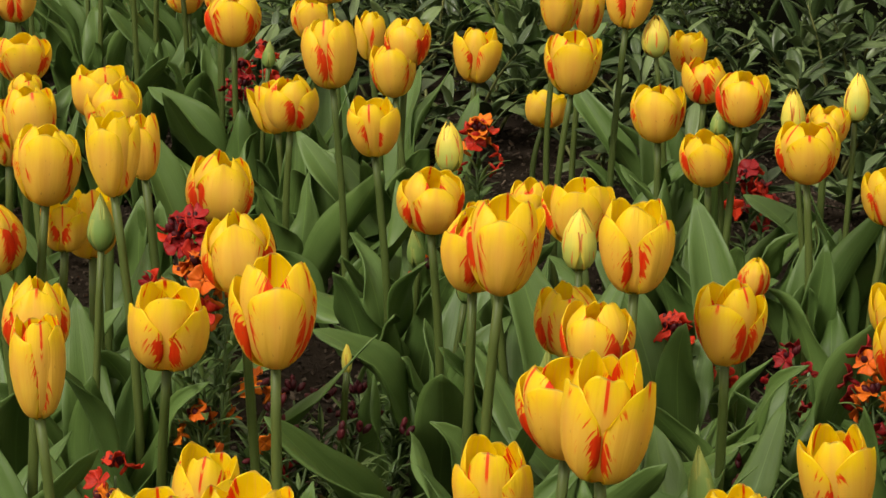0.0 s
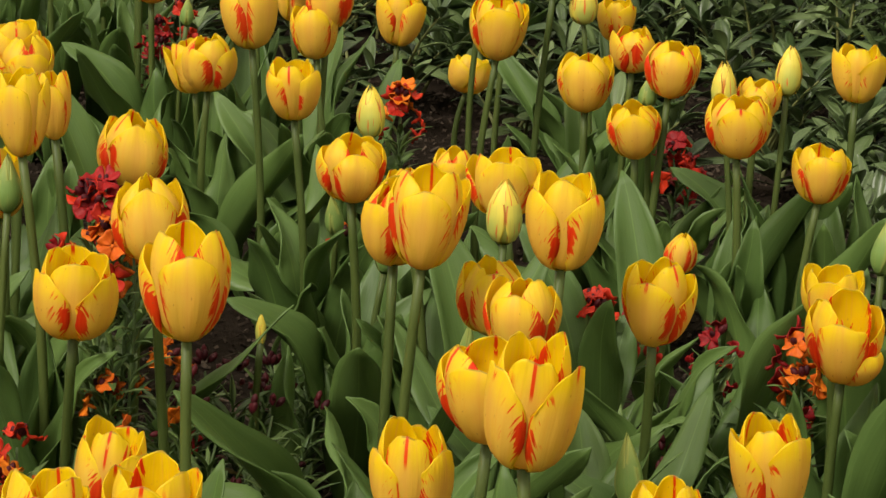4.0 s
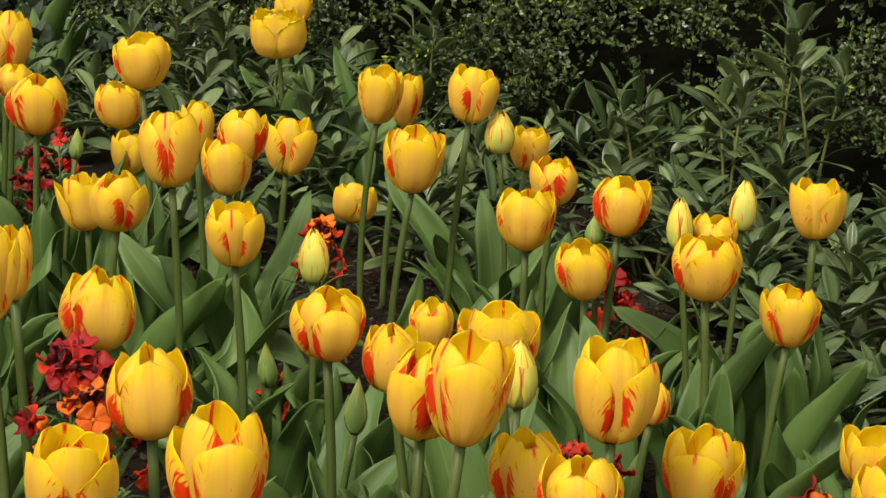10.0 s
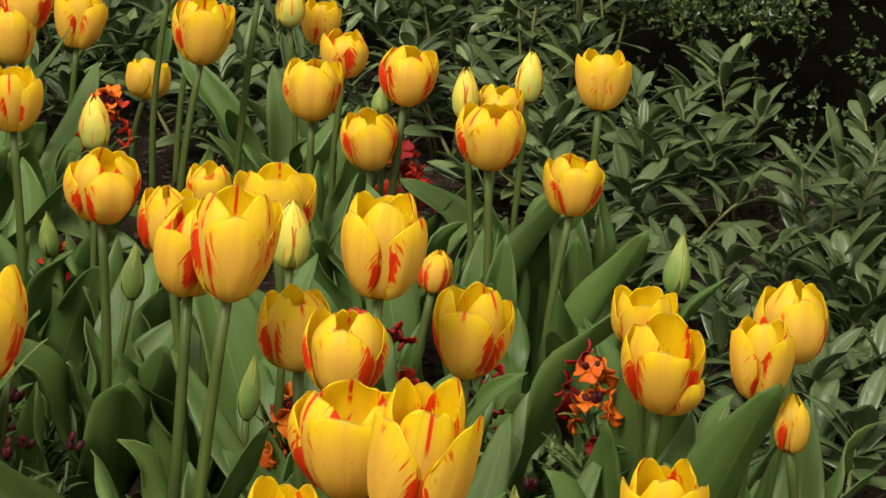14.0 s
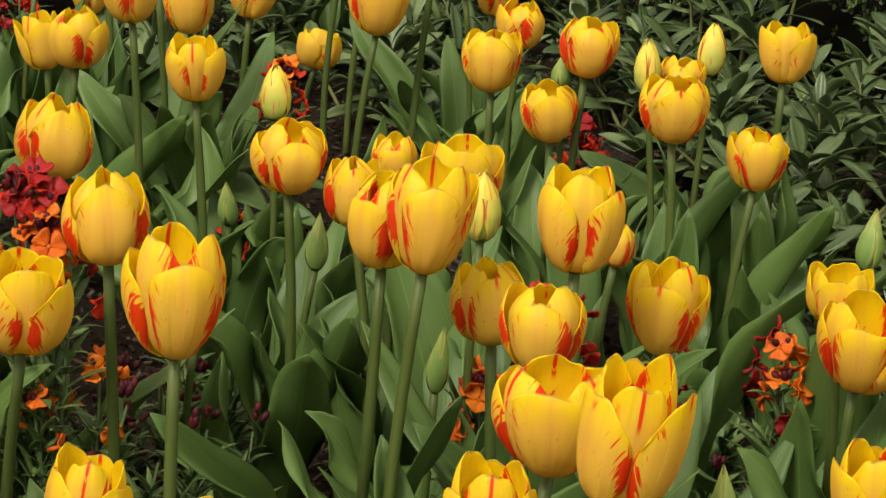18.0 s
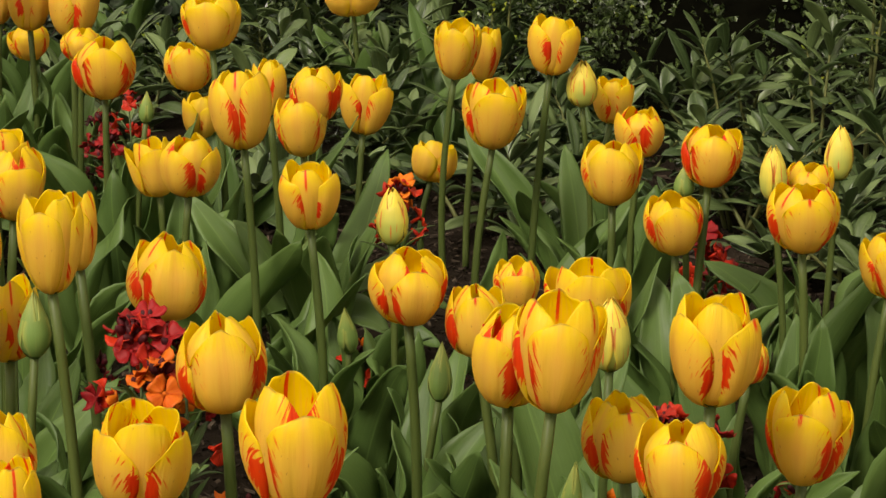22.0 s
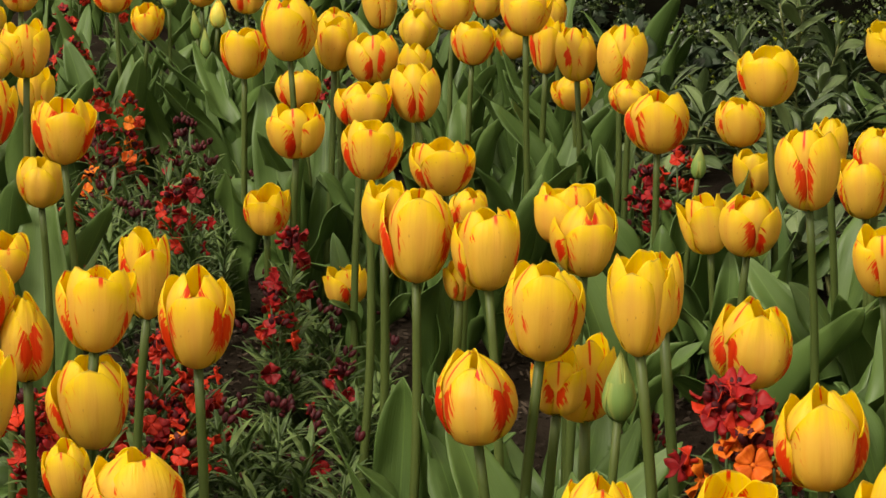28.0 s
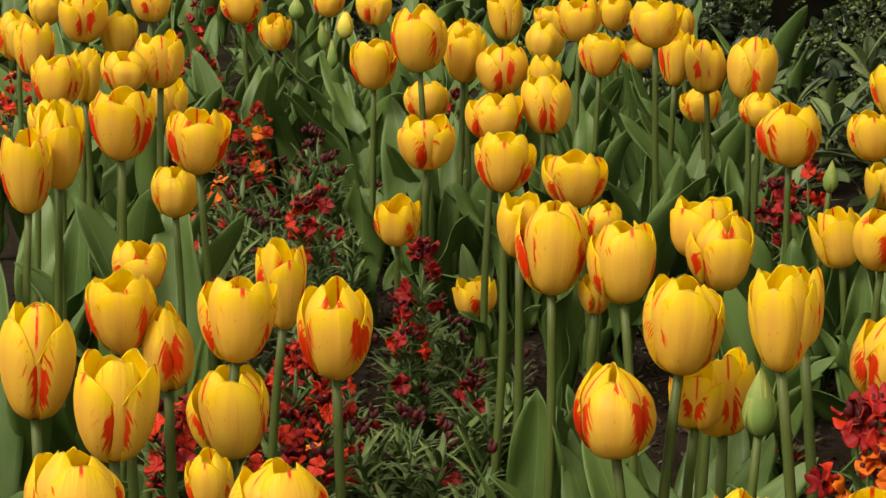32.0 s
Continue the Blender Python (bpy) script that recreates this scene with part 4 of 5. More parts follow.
def wallflower(x, y, top, colors, stems, blooms, spread, seed, size=1.0, level=0.62):
    """A bushy wallflower: leafy stems that end in a loose head of four-petalled flowers, buds at the tip."""
    rnd = random.Random(seed)
    root = tagged(new("wallflower"), "%s wallflower with narrow green leaves between the tulips" % " and ".join(list(dict.fromkeys(colors))[:2]) if blooms else "leafy green wallflower not yet in bloom between the tulips", "wallflower", "wallflowers in the bed")
    root.matrix_basis = Matrix.Translation((x, y, 0))
    foliage = []
    for n in range(stems):
        a, d = rnd.uniform(0, 6.3), spread * (rnd.random() ** 0.6 if n else 0.0)
        tip = Vector((math.cos(a) * d, math.sin(a) * d, top * (1.0 if n == 0 else rnd.uniform(level, 1.0))))
        foot = Vector((tip.x * 0.3, tip.y * 0.3, -0.008))
        pts = [foot.lerp(tip, k / 6) + Vector((rnd.uniform(-1, 1), rnd.uniform(-1, 1), 0)) * 0.004 for k in range(7)]
        stem = part("stem", mesh_from("stem", *tube(pts, [0.0024 - 0.0002 * k for k in range(7)], 6), [HERB_STEM]), root)
        turn = rnd.uniform(0, 360)
        for k in range(44):
            s = 0.06 + 0.80 * k / 44
            i = min(5, int(s * 6))
            p = pts[i].lerp(pts[i + 1], s * 6 - i)
            turn += 137
            foliage.append(moved(HERB_SHAPES[rnd.randrange(4)], Matrix.Translation(p) @ pose(0, 0, 0, 0, 0, turn) @ pose(0, 0, 0, 0, -rnd.uniform(15, 70), 0) @ Matrix.Scale(rnd.uniform(0.55, 0.95), 4)))
        color = colors[n % len(colors)]
        for k in range(blooms + 1 if blooms else 0):
            turn += 137 + rnd.uniform(-25, 25)
            down = k / blooms
            p = tip + Vector((0, 0, -0.040 * down + 0.004))
            lean = 20 + 75 * down + rnd.uniform(-15, 15)
            m = Matrix.Translation(p) @ pose(0, 0, 0, 0, 0, turn) @ pose(0, 0, 0, 0, lean, 0) @ Matrix.Translation((0, 0, 0.013 + 0.012 * down)) @ pose(0, 0, 0, rnd.uniform(-25, 25), rnd.uniform(-25, 25), rnd.uniform(0, 90)) @ Matrix.Scale(size * rnd.uniform(0.75, 1.08), 4)
            if color == "maroon":
                part("flower_bud", BLOOM_BUD, stem, m @ Matrix.Scale(0.9, 4))
            else:
                shade = color if rnd.random() < 0.7 else colors[rnd.randrange(len(colors))]
                part("flower", BLOOMS[shade][rnd.randrange(6)], stem, m)
        for k in range(5 if blooms > 2 else 2 * blooms):
            m = Matrix.Translation(tip + Vector((0, 0, 0.004))) @ pose(0, 0, 0, 0, 0, 72 * k + 20) @ pose(0, 0, 0, 0, rnd.uniform(10, 55), 0) @ Matrix.Translation((0, 0, 0.006))
            part("flower_bud", BLOOM_BUD, stem, m)
    tagged(part("foliage", mesh_from("foliage", *join(foliage), [HERB]), root), kind="stuff")
    return root


wallflower(-0.272, 2.01, 0.368, ("crimson", "red", "crimson"), 4, 4, 0.030, 1, 1.15, 0.95)
wallflower(-0.258, 1.97, 0.340, ("orange", "orange", "red"), 3, 4, 0.026, 2, 1.2, 0.95)
wallflower(-0.215, 2.00, 0.215, ("orange", "maroon", "maroon"), 4, 4, 0.06, 3)
wallflower(-0.170, 2.13, 0.165, ("maroon", "maroon", "crimson"), 5, 4, 0.08, 4)
wallflower(-0.300, 1.80, 0.200, ("red", "orange"), 2, 4, 0.03, 5)
wallflower(0.170, 2.40, 0.175, ("red", "crimson"), 4, 4, 0.06, 6, 1.15)
wallflower(0.300, 2.38, 0.150, ("crimson", "red"), 2, 4, 0.03, 7)
wallflower(0.366, 2.125, 0.222, ("crimson", "orange"), 2, 5, 0.014, 8, 1.2, 0.82)
wallflower(0.100, 2.00, 0.215, ("orange", "red"), 3, 5, 0.03, 9, 1.2, 0.85)
wallflower(0.255, 2.93, 0.225, ("red", "crimson"), 2, 6, 0.025, 10, 1.2, 0.9)
wallflower(-0.100, 3.00, 0.262, ("orange", "red"), 2, 5, 0.022, 11, 1.25, 0.95)
wallflower(-0.140, 2.74, 0.140, ("red", "orange"), 2, 3, 0.03, 12)
wallflower(-0.876, 2.975, 0.255, ("crimson", "crimson"), 2, 5, 0.016, 13, 1.0, 0.9)
wallflower(-0.895, 2.95, 0.185, ("red", "crimson"), 3, 4, 0.028, 14, 0.95, 0.7)
wallflower(-0.772, 2.20, 0.235, ("red", "orange", "red"), 4, 4, 0.045, 15, 0.95)
wallflower(-0.868, 2.45, 0.262, ("red", "crimson", "red"), 8, 5, 0.062, 16, 0.95, 0.7)
wallflower(-0.868, 2.37, 0.215, ("red", "crimson", "orange"), 5, 5, 0.052, 28, 0.95, 0.7)
wallflower(-0.955, 2.31, 0.235, ("red", "crimson"), 5, 5, 0.045, 17, 0.95, 0.8)
wallflower(-1.132, 3.394, 0.225, ("crimson", "red"), 3, 5, 0.032, 18, 1.05, 0.75)
wallflower(-1.470, 4.00, 0.240, ("red", "orange", "crimson"), 5, 6, 0.08, 19)
wallflower(-1.330, 3.60, 0.170, ("maroon", "red"), 5, 4, 0.12, 20)
wallflower(-0.480, 3.52, 0.270, ("red", "crimson"), 4, 5, 0.07, 21)
wallflower(-0.560, 3.75, 0.200, ("crimson", "maroon"), 3, 4, 0.07, 22)
wallflower(-2.000, 5.40, 0.260, ("crimson", "red"), 5, 6, 0.10, 23)
wallflower(-1.940, 4.22, 0.235, ("orange", "red"), 4, 5, 0.07, 24)
wallflower(-1.435, 3.886, 0.205, ("crimson", "maroon"), 4, 5, 0.05, 29)
wallflower(-1.407, 3.774, 0.155, ("orange", "red"), 2, 4, 0.03, 30)
wallflower(-1.330, 3.990, 0.205, ("maroon", "maroon"), 4, 4, 0.05, 31)
wallflower(-1.270, 3.890, 0.180, ("maroon", "crimson"), 3, 3, 0.04, 32)
wallflower(-1.806, 4.800, 0.205, ("crimson", "red"), 4, 5, 0.06, 33)
wallflower(-1.202, 4.450, 0.200, ("red", "crimson"), 2, 4, 0.03, 34)
wallflower(-0.424, 2.797, 0.105, ("maroon", "crimson"), 2, 3, 0.03, 35)
wallflower(-0.798, 2.910, 0.110, ("crimson", "maroon"), 3, 3, 0.035, 36)
wallflower(-0.830, 2.70, 0.130, ("maroon", "crimson"), 5, 3, 0.10, 25)
wallflower(-0.800, 2.12, 0.120, ("red", "crimson"), 3, 4, 0.05, 26)
wallflower(-1.120, 2.95, 0.200, ("red", "crimson"), 3, 5, 0.05, 27)

for n, (x, y, h) in enumerate(((-0.80, 2.62, 0.15), (-0.90, 2.74, 0.16), (-0.74, 2.86, 0.14), (-0.98, 2.62, 0.15), (-0.84, 3.02, 0.13), (-0.70, 2.50, 0.13), (-1.28, 3.75, 0.19), (-1.40, 3.50, 0.17),
                                (-1.22, 3.45, 0.18), (-0.12, 2.30, 0.12), (-0.24, 2.16, 0.13), (0.20, 2.22, 0.11), (0.24, 2.02, 0.12), (-0.02, 2.66, 0.11), (0.34, 2.26, 0.12), (-1.05, 3.10, 0.15), (-0.95, 3.25, 0.15), (-1.15, 3.60, 0.16), (-0.66, 2.34, 0.12), (-0.62, 2.12, 0.12), (-0.72, 2.02, 0.12), (-1.02, 2.86, 0.14), (-1.48, 3.75, 0.18), (-1.42, 3.98, 0.16), (-1.32, 4.10, 0.15), (-1.22, 3.98, 0.14), (-1.34, 3.86, 0.14), (-0.20, 1.94, 0.15), (-0.14, 2.04, 0.15), (-0.10, 1.92, 0.13), (-0.24, 1.84, 0.13), (-0.18, 1.78, 0.12))):
    wallflower(x, y, h, ("maroon",), 6, 1 if n % 4 == 0 else 0, 0.11, 40 + n)

# ---- every tulip, from the near edge of the bed to the far one ----
tulip(-0.132, 1.657, 0.352, 0.073, 0.084, "cup", 3, 8, marks=((0.6, 1.2, 0.45),))
tulip(0.039, 1.776, 0.386, 0.067, 0.079, "cup", 2, -4, marks=((1.5, -0.2, 0.40),))
tulip(0.009, 1.835, 0.371, 0.058, 0.069, "cup", 2, -42, marks=((-1, 1.5, 0.52),))
tulip(0.149, 1.790, 0.387, 0.066, 0.075, "goblet", 2, 60, marks=((0.4, -1, 0.5), (-1, 0.4, 0.4)))
tulip(-0.253, 1.803, 0.302, 0.070, 0.071, "open", 2, 60, marks=((1.2, -1, 0.4), (-1, 1.2, 0.45)))
tulip(-0.269, 2.126, 0.354, 0.068, 0.067, "cup", 1, 12)
tulip(-0.199, 1.850, 0.360, 0.063, 0.071, "cup", 2, 0, marks=((-1, 0.4, 0.4),))
tulip(0.069, 1.370, 0.316, 0.057, 0.074, "goblet", 2)
tulip(0.304, 1.436, 0.313, 0.055, 0.075, "goblet", 2, 60)
tulip(0.234, 1.263, 0.334, 0.046, 0.066, "cup", 2)
tulip(-0.136, 1.211, 0.336, 0.055, 0.068, "open", 2)
tulip(-0.093, 1.314, 0.307, 0.060, 0.065, "open", 2)
tulip(-0.188, 1.648, 0.209, 0.063, 0.068, "open", 1)
tulip(0.112, 1.484, 0.345, 0.080, 0.067, "cup", 3, 0, marks=((1.0, 0.2, 0.3),))
tulip(0.144, 1.363, 0.369, 0.062, 0.086, "open", 2, 60, marks=((1.4, 0.2, 0.36), (-1, 0.8, 0.5)))
tulip(0.122, 1.716, 0.333, 0.061, 0.062, "cup", 3, -5, marks=((-0.4, 1.6, 0.45),))
tulip(0.091, 1.837, 0.316, 0.059, 0.062, "cup", 3, 10, marks=((1.7, -0.2, 0.5),))
tulip(-0.309, 1.591, 0.324, 0.049, 0.079, "cup", 3)
tulip(-0.329, 1.665, 0.353, 0.056, 0.062, "cup", 2, 0, marks=((0.5, 1.0, 0.6),))
tulip(-0.411, 2.169, 0.305, 0.056, 0.065, "open", 2)
tulip(0.227, 1.869, 0.304, 0.066, 0.070, "goblet", 2, -15, marks=((-1, 1.2, 0.5),))
tulip(-0.433, 2.090, 0.376, 0.069, 0.076, "cup", 1, 0, marks=((0.2, 0.8, 0.62),))
tulip(-0.346, 2.000, 0.408, 0.052, 0.075, "cup", 0, -25, marks=((-1, 0.3, 0.5),))
tulip(-0.340, 2.099, 0.402, 0.038, 0.062, "cup", 1)
tulip(-0.339, 2.940, 0.281, 0.072, 0.066, "cup", 1)
tulip(-0.413, 3.228, 0.219, 0.060, 0.069, "open", 1)
tulip(-0.179, 2.569, 0.330, 0.063, 0.063, "cup", 1, 60, marks=((0.9, -1, 0.45), (-1, 0.5, 0.6)))
tulip(-0.269, 2.825, 0.360, 0.071, 0.086, "cup", 1)
tulip(-0.261, 3.137, 0.341, 0.044, 0.061, "cup", 0)
tulip(-0.374, 3.427, 0.255, 0.056, 0.052, "cup", 0)
tulip(-0.216, 3.025, 0.313, 0.062, 0.068, "cup", 1)
tulip(-0.200, 3.041, 0.350, 0.063, 0.060, "cup", 3)
tulip(-0.162, 3.632, 0.224, 0.072, 0.078, "cup", 1)
tulip(-0.354, 3.361, 0.385, 0.081, 0.068, "cup", 0)
tulip(-0.395, 3.474, 0.311, 0.069, 0.056, "cup", 1)
tulip(-0.489, 3.333, 0.324, 0.085, 0.072, "cup", 3, 0, marks=((1.3, 1.0, 0.5),))
tulip(-0.222, 4.538, 0.272, 0.104, 0.070, "fringed", 0)
tulip(-0.206, 4.838, 0.296, 0.078, 0.047, "open", 0)
tulip(-0.034, 3.638, 0.303, 0.070, 0.078, "cup", 1)
tulip(0.006, 3.734, 0.284, 0.051, 0.075, "cup", 2)
tulip(0.086, 3.235, 0.378, 0.069, 0.067, "cup", 1, 60)
tulip(0.013, 3.180, 0.294, 0.080, 0.078, "cup", 2, 0, marks=((0.3, 1.1, 0.45),))
tulip(0.124, 3.244, 0.332, 0.041, 0.057, "half", 1)
tulip(0.168, 3.332, 0.299, 0.055, 0.054, "cup", 1)
tulip(0.194, 3.188, 0.283, 0.064, 0.055, "cup", 3)
tulip(0.140, 2.835, 0.300, 0.071, 0.066, "cup", 1, 0, marks=((1.0, 0.4, 0.5),))
tulip(0.242, 2.768, 0.336, 0.069, 0.061, "cup", 3, 0, marks=((1.3, 1.3, 0.5),))
tulip(0.201, 2.741, 0.267, 0.067, 0.059, "cup", 3, 10, marks=((0.2, 1.3, 0.5),))
tulip(0.315, 2.564, 0.313, 0.073, 0.065, "cup", 2, 8, marks=((-1, 1.1, 0.36),))
tulip(0.302, 2.714, 0.330, 0.030, 0.056, "half", 0)
tulip(0.344, 2.743, 0.318, 0.053, 0.046, "cup", 1)
tulip(0.379, 2.771, 0.341, 0.032, 0.057, "half", 0)
tulip(0.456, 2.742, 0.346, 0.064, 0.061, "cup", 1, 60)
tulip(0.411, 2.600, 0.258, 0.068, 0.059, "cup", 1)
tulip(-0.067, 3.818, 0.118, 0.070, 0.054, "open", 0)
tulip(-0.097, 2.619, 0.300, 0.034, 0.057, "half", 0)
tulip(-0.071, 2.213, 0.329, 0.070, 0.060, "cup", 2, 15, marks=((1.3, -1, 0.36),))
tulip(-0.013, 2.201, 0.304, 0.055, 0.060, "cup", 2)
tulip(0.023, 2.280, 0.324, 0.043, 0.043, "cup", 1)
tulip(0.082, 2.159, 0.349, 0.073, 0.045, "open", 2)
tulip(0.090, 2.004, 0.347, 0.033, 0.057, "half", 1)
torn = tulip(0.389, 1.911, 0.268, 0.070, 0.073, "cup", 3, 0, marks=((1.4, 1.2, 0.6),))
tulip(0.380, 1.963, 0.304, 0.054, 0.047, "open", 0)
tulip(0.468, 1.911, 0.280, 0.055, 0.063, "cup", 1, 60)
tulip(0.523, 2.039, 0.275, 0.066, 0.067, "cup", 1)
tulip(0.501, 1.919, 0.233, 0.029, 0.048, "oval", 2)
tulip(0.442, 2.149, 0.297, 0.025, 0.055, "bud", 0)
tulip(0.259, 2.484, 0.200, 0.036, 0.042, "oval", 3)
tulip(-0.147, 2.702, 0.159, 0.023, 0.052, "bud", 0)
tulip(-0.044, 2.304, 0.230, 0.023, 0.052, "bud", 0)
tulip(0.062, 1.983, 0.221, 0.019, 0.057, "bud", 0)
tulip(0.209, 1.410, 0.328, 0.020, 0.051, "bud", 0)
tulip(-0.146, 2.131, 0.200, 0.011, 0.029, "half", 0)
tulip(0.215, 2.789, 0.315, 0.023, 0.035, "bud", 0)
tulip(-0.432, 3.301, 0.294, 0.020, 0.039, "bud", 0)
tulip(-0.482, 2.057, 0.313, 0.066, 0.077, "oval", 3, -12, marks=((1.4, 1.4, 0.55),))
tulip(-0.426, 2.120, 0.323, 0.044, 0.047, "open", 2)
tulip(-0.415, 2.212, 0.298, 0.028, 0.055, "bud", 0)
tulip(-0.361, 2.011, 0.350, 0.027, 0.053, "bud", 0)
tulip(-0.474, 2.472, 0.387, 0.068, 0.055, "open", 1)
tulip(-0.452, 2.449, 0.364, 0.063, 0.068, "cup", 2, 10, marks=((0.2, 1.0, 0.4),))
tulip(-0.536, 2.396, 0.358, 0.066, 0.072, "cup", 1, 8, marks=((-1, 1.1, 0.48),))
tulip(-0.604, 2.409, 0.359, 0.067, 0.083, "cup", 1, 0)
tulip(-0.642, 2.438, 0.386, 0.051, 0.056, "cup", 0)
tulip(-0.589, 2.580, 0.373, 0.041, 0.038, "cup", 1)
tulip(-0.566, 2.420, 0.340, 0.033, 0.033, "cup", 1)
tulip(-0.677, 2.883, 0.347, 0.074, 0.058, "cup", 2, 0, marks=((1.0, 0.8, 0.4),))
tulip(-0.730, 2.753, 0.387, 0.065, 0.058, "cup", 2, -5, marks=((0.2, 0.9, 0.4),))
tulip(-0.837, 3.175, 0.367, 0.070, 0.054, "cup", 2)
tulip(-0.781, 3.218, 0.371, 0.064, 0.068, "cup", 1, 60)
tulip(-0.919, 3.151, 0.331, 0.075, 0.061, "cup", 2)
tulip(-0.956, 3.151, 0.233, 0.062, 0.053, "open", 2)
tulip(-0.868, 3.204, 0.134, 0.057, 0.044, "open", 1)
tulip(-1.035, 3.560, 0.393, 0.081, 0.083, "cup", 2)
tulip(-1.122, 3.637, 0.353, 0.073, 0.064, "cup", 2)
tulip(-0.994, 3.660, 0.365, 0.065, 0.073, "cup", 0)
tulip(-0.929, 3.620, 0.355, 0.075, 0.065, "cup", 2)
tulip(-0.866, 3.606, 0.361, 0.049, 0.047, "cup", 0)
tulip(-1.061, 4.545, 0.274, 0.072, 0.064, "cup", 0)
tulip(-0.888, 4.166, 0.306, 0.076, 0.060, "cup", 3)
tulip(-0.899, 4.595, 0.256, 0.066, 0.049, "cup", 2)
tulip(-0.715, 3.838, 0.345, 0.052, 0.074, "cup", 3)
tulip(-0.661, 3.775, 0.345, 0.063, 0.071, "cup", 1)
tulip(-0.591, 3.746, 0.340, 0.075, 0.084, "cup", 1, 60)
tulip(-0.692, 3.956, 0.273, 0.064, 0.048, "cup", 1)
tulip(-0.564, 3.633, 0.328, 0.059, 0.037, "cup", 2)
tulip(-1.093, 3.830, 0.284, 0.070, 0.047, "cup", 1)
tulip(-0.899, 1.883, 0.363, 0.058, 0.087, "cup", 2, 60, marks=((1.4, -1, 0.4), (-1, 1.3, 0.45)))
tulip(-0.809, 1.817, 0.355, 0.066, 0.079, "cup", 2, 60, marks=((1.4, -1, 0.42), (-1, 0.4, 0.5)))
tulip(-0.825, 1.969, 0.367, 0.041, 0.069, "cup", 3)
tulip(-0.859, 1.962, 0.397, 0.058, 0.061, "cup", 2, -8, marks=((-1, 1.4, 0.5),))
tulip(-1.010, 2.394, 0.339, 0.056, 0.047, "cup", 2)
tulip(-0.756, 1.942, 0.403, 0.063, 0.063, "cup", 2, 0, marks=((0.3, 1.3, 0.5),))
tulip(-0.846, 2.333, 0.328, 0.050, 0.081, "cup", 2)
tulip(-0.727, 2.107, 0.348, 0.063, 0.078, "cup", 2, -5, marks=((0.6, 1.3, 0.6),))
tulip(-0.761, 1.937, 0.326, 0.063, 0.069, "cup", 1, 0, marks=((0.6, 1.0, 0.5),))
tulip(-0.742, 1.580, 0.378, 0.064, 0.057, "cup", 2)
tulip(-0.623, 1.631, 0.371, 0.065, 0.052, "cup", 2)
tulip(-0.713, 1.749, 0.345, 0.035, 0.042, "cup", 1)
tulip(-1.131, 2.827, 0.323, 0.057, 0.054, "cup", 0)
tulip(-1.082, 2.769, 0.386, 0.072, 0.068, "cup", 3, 0, marks=((1.1, 1.1, 0.45),))
tulip(-1.069, 2.507, 0.448, 0.069, 0.068, "cup", 3, -15, marks=((1.3, 0.2, 0.6),))
tulip(-1.185, 2.622, 0.391, 0.053, 0.088, "cup", 1)
tulip(-1.240, 2.740, 0.427, 0.060, 0.035, "cup", 1)
tulip(-1.198, 2.564, 0.375, 0.058, 0.082, "cup", 1)
tulip(-1.360, 3.036, 0.407, 0.066, 0.061, "cup", 1)
tulip(-1.218, 3.016, 0.441, 0.062, 0.063, "cup", 1)
tulip(-1.361, 3.132, 0.400, 0.045, 0.065, "cup", 0)
tulip(-1.237, 2.952, 0.445, 0.058, 0.044, "cup", 1)
tulip(-1.237, 3.098, 0.383, 0.047, 0.051, "cup", 0)
tulip(-1.527, 3.357, 0.397, 0.059, 0.067, "cup", 1)
tulip(-1.571, 3.644, 0.404, 0.071, 0.070, "cup", 1, 60)
tulip(-1.663, 3.719, 0.417, 0.051, 0.044, "cup", 0)
tulip(-1.533, 3.688, 0.380, 0.059, 0.059, "cup", 0)
tulip(-1.541, 3.850, 0.411, 0.062, 0.047, "cup", 1)
tulip(-1.629, 4.548, 0.323, 0.078, 0.058, "cup", 1)
tulip(-1.551, 4.502, 0.280, 0.063, 0.056, "cup", 2)
tulip(-1.488, 4.632, 0.328, 0.061, 0.045, "cup", 1)
tulip(-1.379, 4.554, 0.327, 0.068, 0.051, "cup", 1)
tulip(-1.020, 3.761, 0.402, 0.060, 0.031, "cup", 1)
tulip(-1.191, 4.804, 0.274, 0.070, 0.079, "cup", 2)
tulip(-1.128, 4.920, 0.274, 0.065, 0.044, "cup", 1)
tulip(-0.963, 4.354, 0.352, 0.086, 0.050, "cup", 1)
tulip(-0.938, 4.559, 0.330, 0.066, 0.052, "cup", 1)
tulip(-0.792, 4.380, 0.339, 0.048, 0.050, "cup", 1)
tulip(-0.720, 3.675, 0.423, 0.076, 0.060, "cup", 1)
tulip(-1.463, 4.508, 0.279, 0.020, 0.050, "bud", 0)
tulip(-1.444, 4.505, 0.246, 0.020, 0.050, "bud", 0)
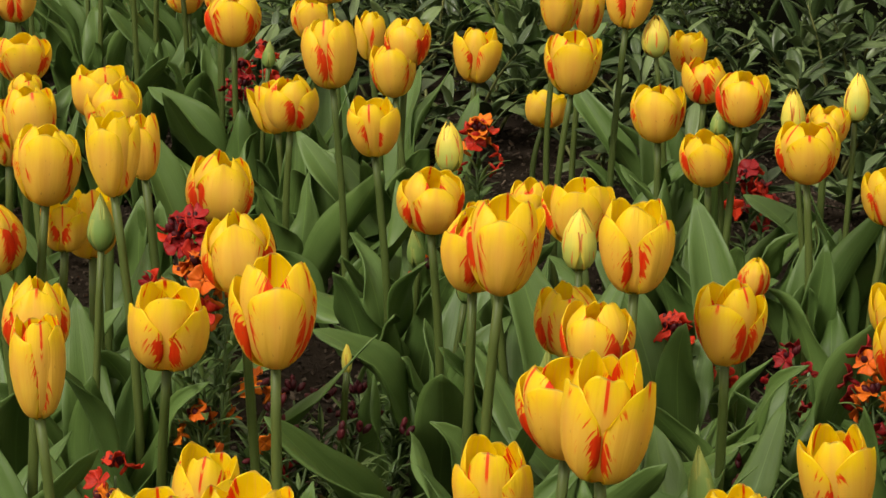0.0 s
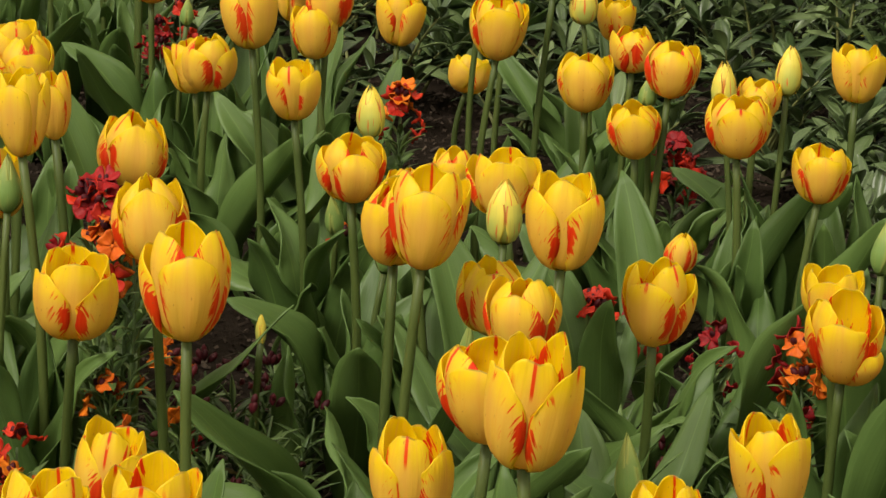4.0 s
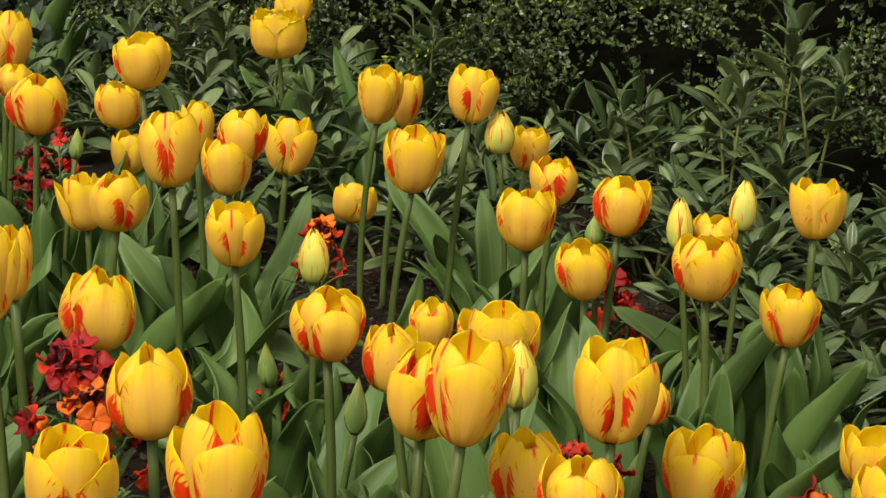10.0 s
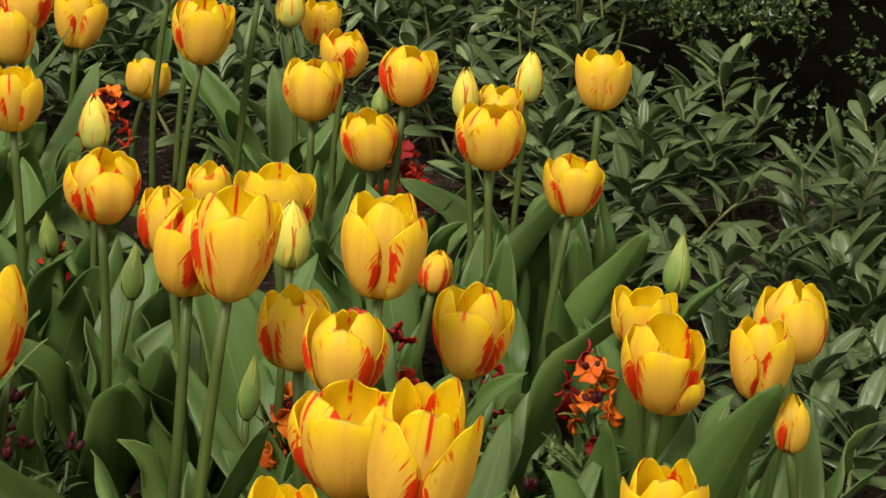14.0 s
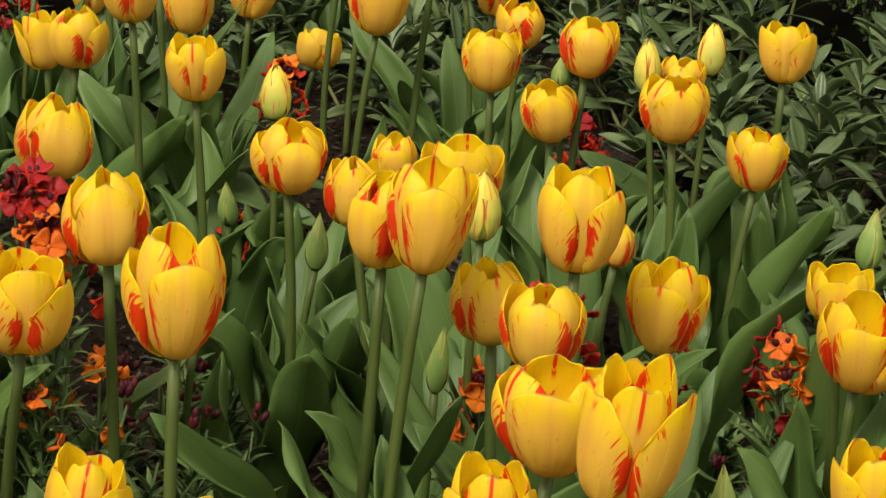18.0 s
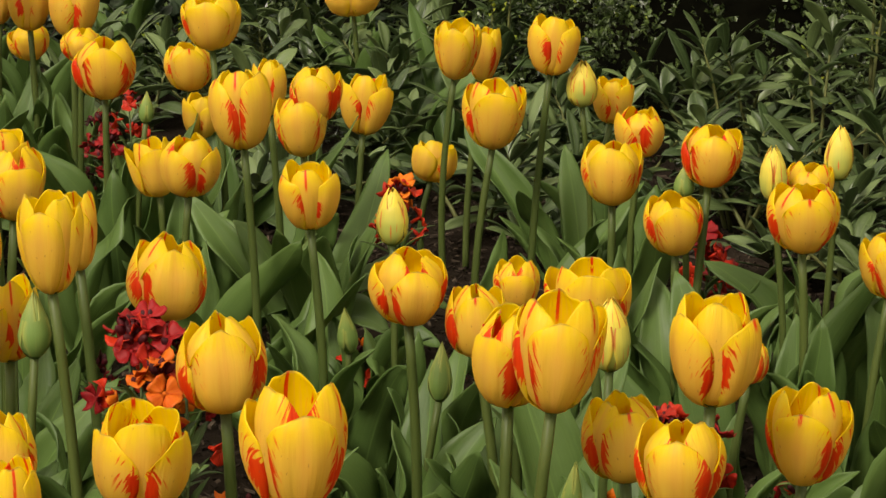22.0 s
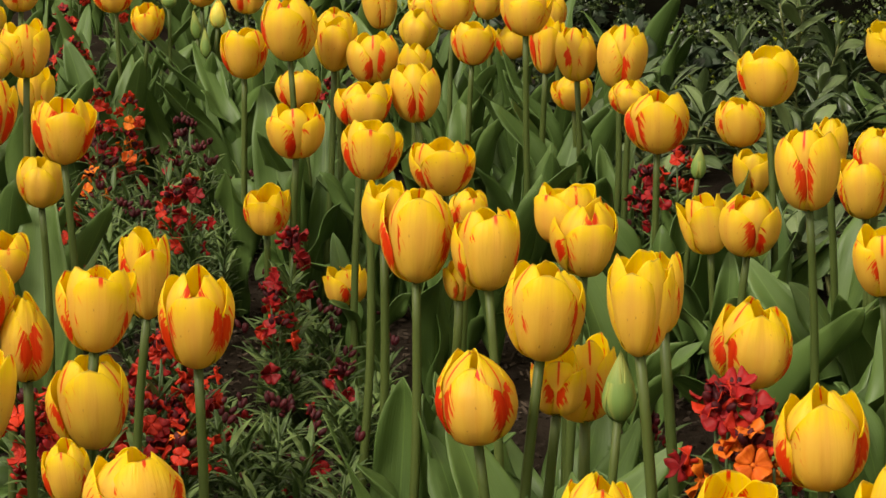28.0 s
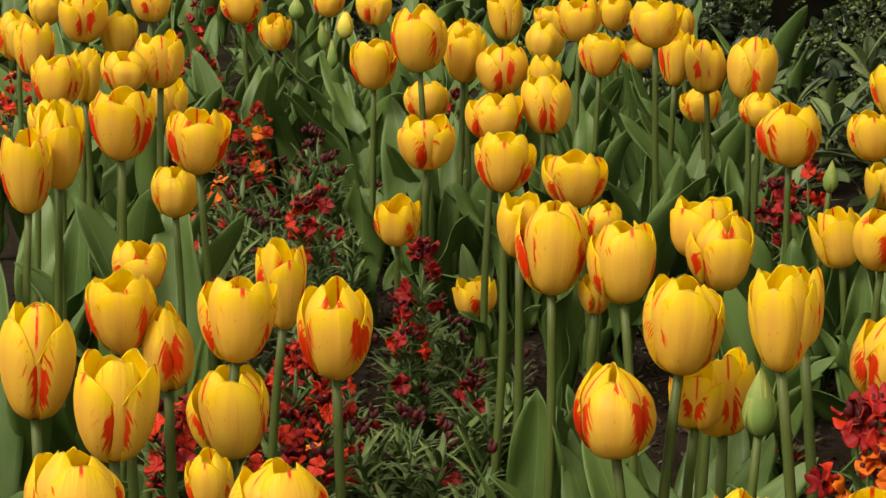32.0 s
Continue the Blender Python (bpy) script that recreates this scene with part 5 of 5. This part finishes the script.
tulip(-1.425, 4.525, 0.298, 0.031, 0.047, "half", 0)
tulip(-1.512, 4.509, 0.333, 0.029, 0.037, "bud", 0)
tulip(-1.827, 3.984, 0.322, 0.074, 0.072, "cup", 2)
tulip(-1.200, 2.425, 0.467, 0.061, 0.063, "cup", 1)
tulip(-1.008, 1.967, 0.395, 0.059, 0.074, "cup", 2)

# leafy clumps between the flowering tulips
rnd = random.Random(77)
for n in range(190):
    y = 1.15 + 4.2 * rnd.random()
    edge = 0.52 - 0.25 * max(0.0, y - 2.4)
    x = rnd.uniform(-0.42 * y - 0.15, edge)
    if -1.16 < x < -0.56 and 1.85 < y < 3.3 or -1.6 < x < -1.05 and 3.1 < y < 4.3 or -1.5 < x < -1.2 and 2.5 < y < 3.1 or abs(x + 0.17) < 0.12 and 1.7 < y < 2.45 or abs(x + 0.07) < 0.13 and 2.9 < y < 3.9:
        continue
    if y > 3.7 and x > -0.62:
        continue  # evergreens stand here
    tulip_shoot(x, y, 3)
for n in range(90):
    y = rnd.uniform(3.8, 6.6)
    x = rnd.uniform(-0.50 * y - 0.2, -0.16 * y - 0.05)
    if -1.56 < x < -1.14 and y < 4.25:
        continue
    tulip_shoot(x, y, 3)

for x, y in ((-0.10, 4.30), (-0.05, 4.36), (-0.13, 4.42)):
    tulip_shoot(x, y, 4)

leaf = blade(0.10, 0.020, radians(4), radians(20), radians(12), 0.004, 99)
leaf.materials[0] = DRY
dry = tagged(new("fallen_leaf", leaf), "withered yellow-green leaf lying over the soil", "dead leaf")
dry.matrix_basis = pose(-0.185, 2.125, 0.085, 0, 24, 20)

# one petal of this tulip has come loose and hangs outwards
tagged(torn, "yellow tulip heavily striped with red, one petal torn loose", "tulip", "tulips in the bed")
loose = max((c for c in torn.children if c.name.startswith("petal")), key=lambda c: (c.matrix_basis.to_3x3() @ Vector((1, 0, 0))).dot(Vector((0.85, -0.5, 0))))
loose.matrix_basis = loose.matrix_basis @ pose(0, 0, 0, 0, 17, 0) @ Matrix.Diagonal((0.95, 0.9, 0.55, 1))
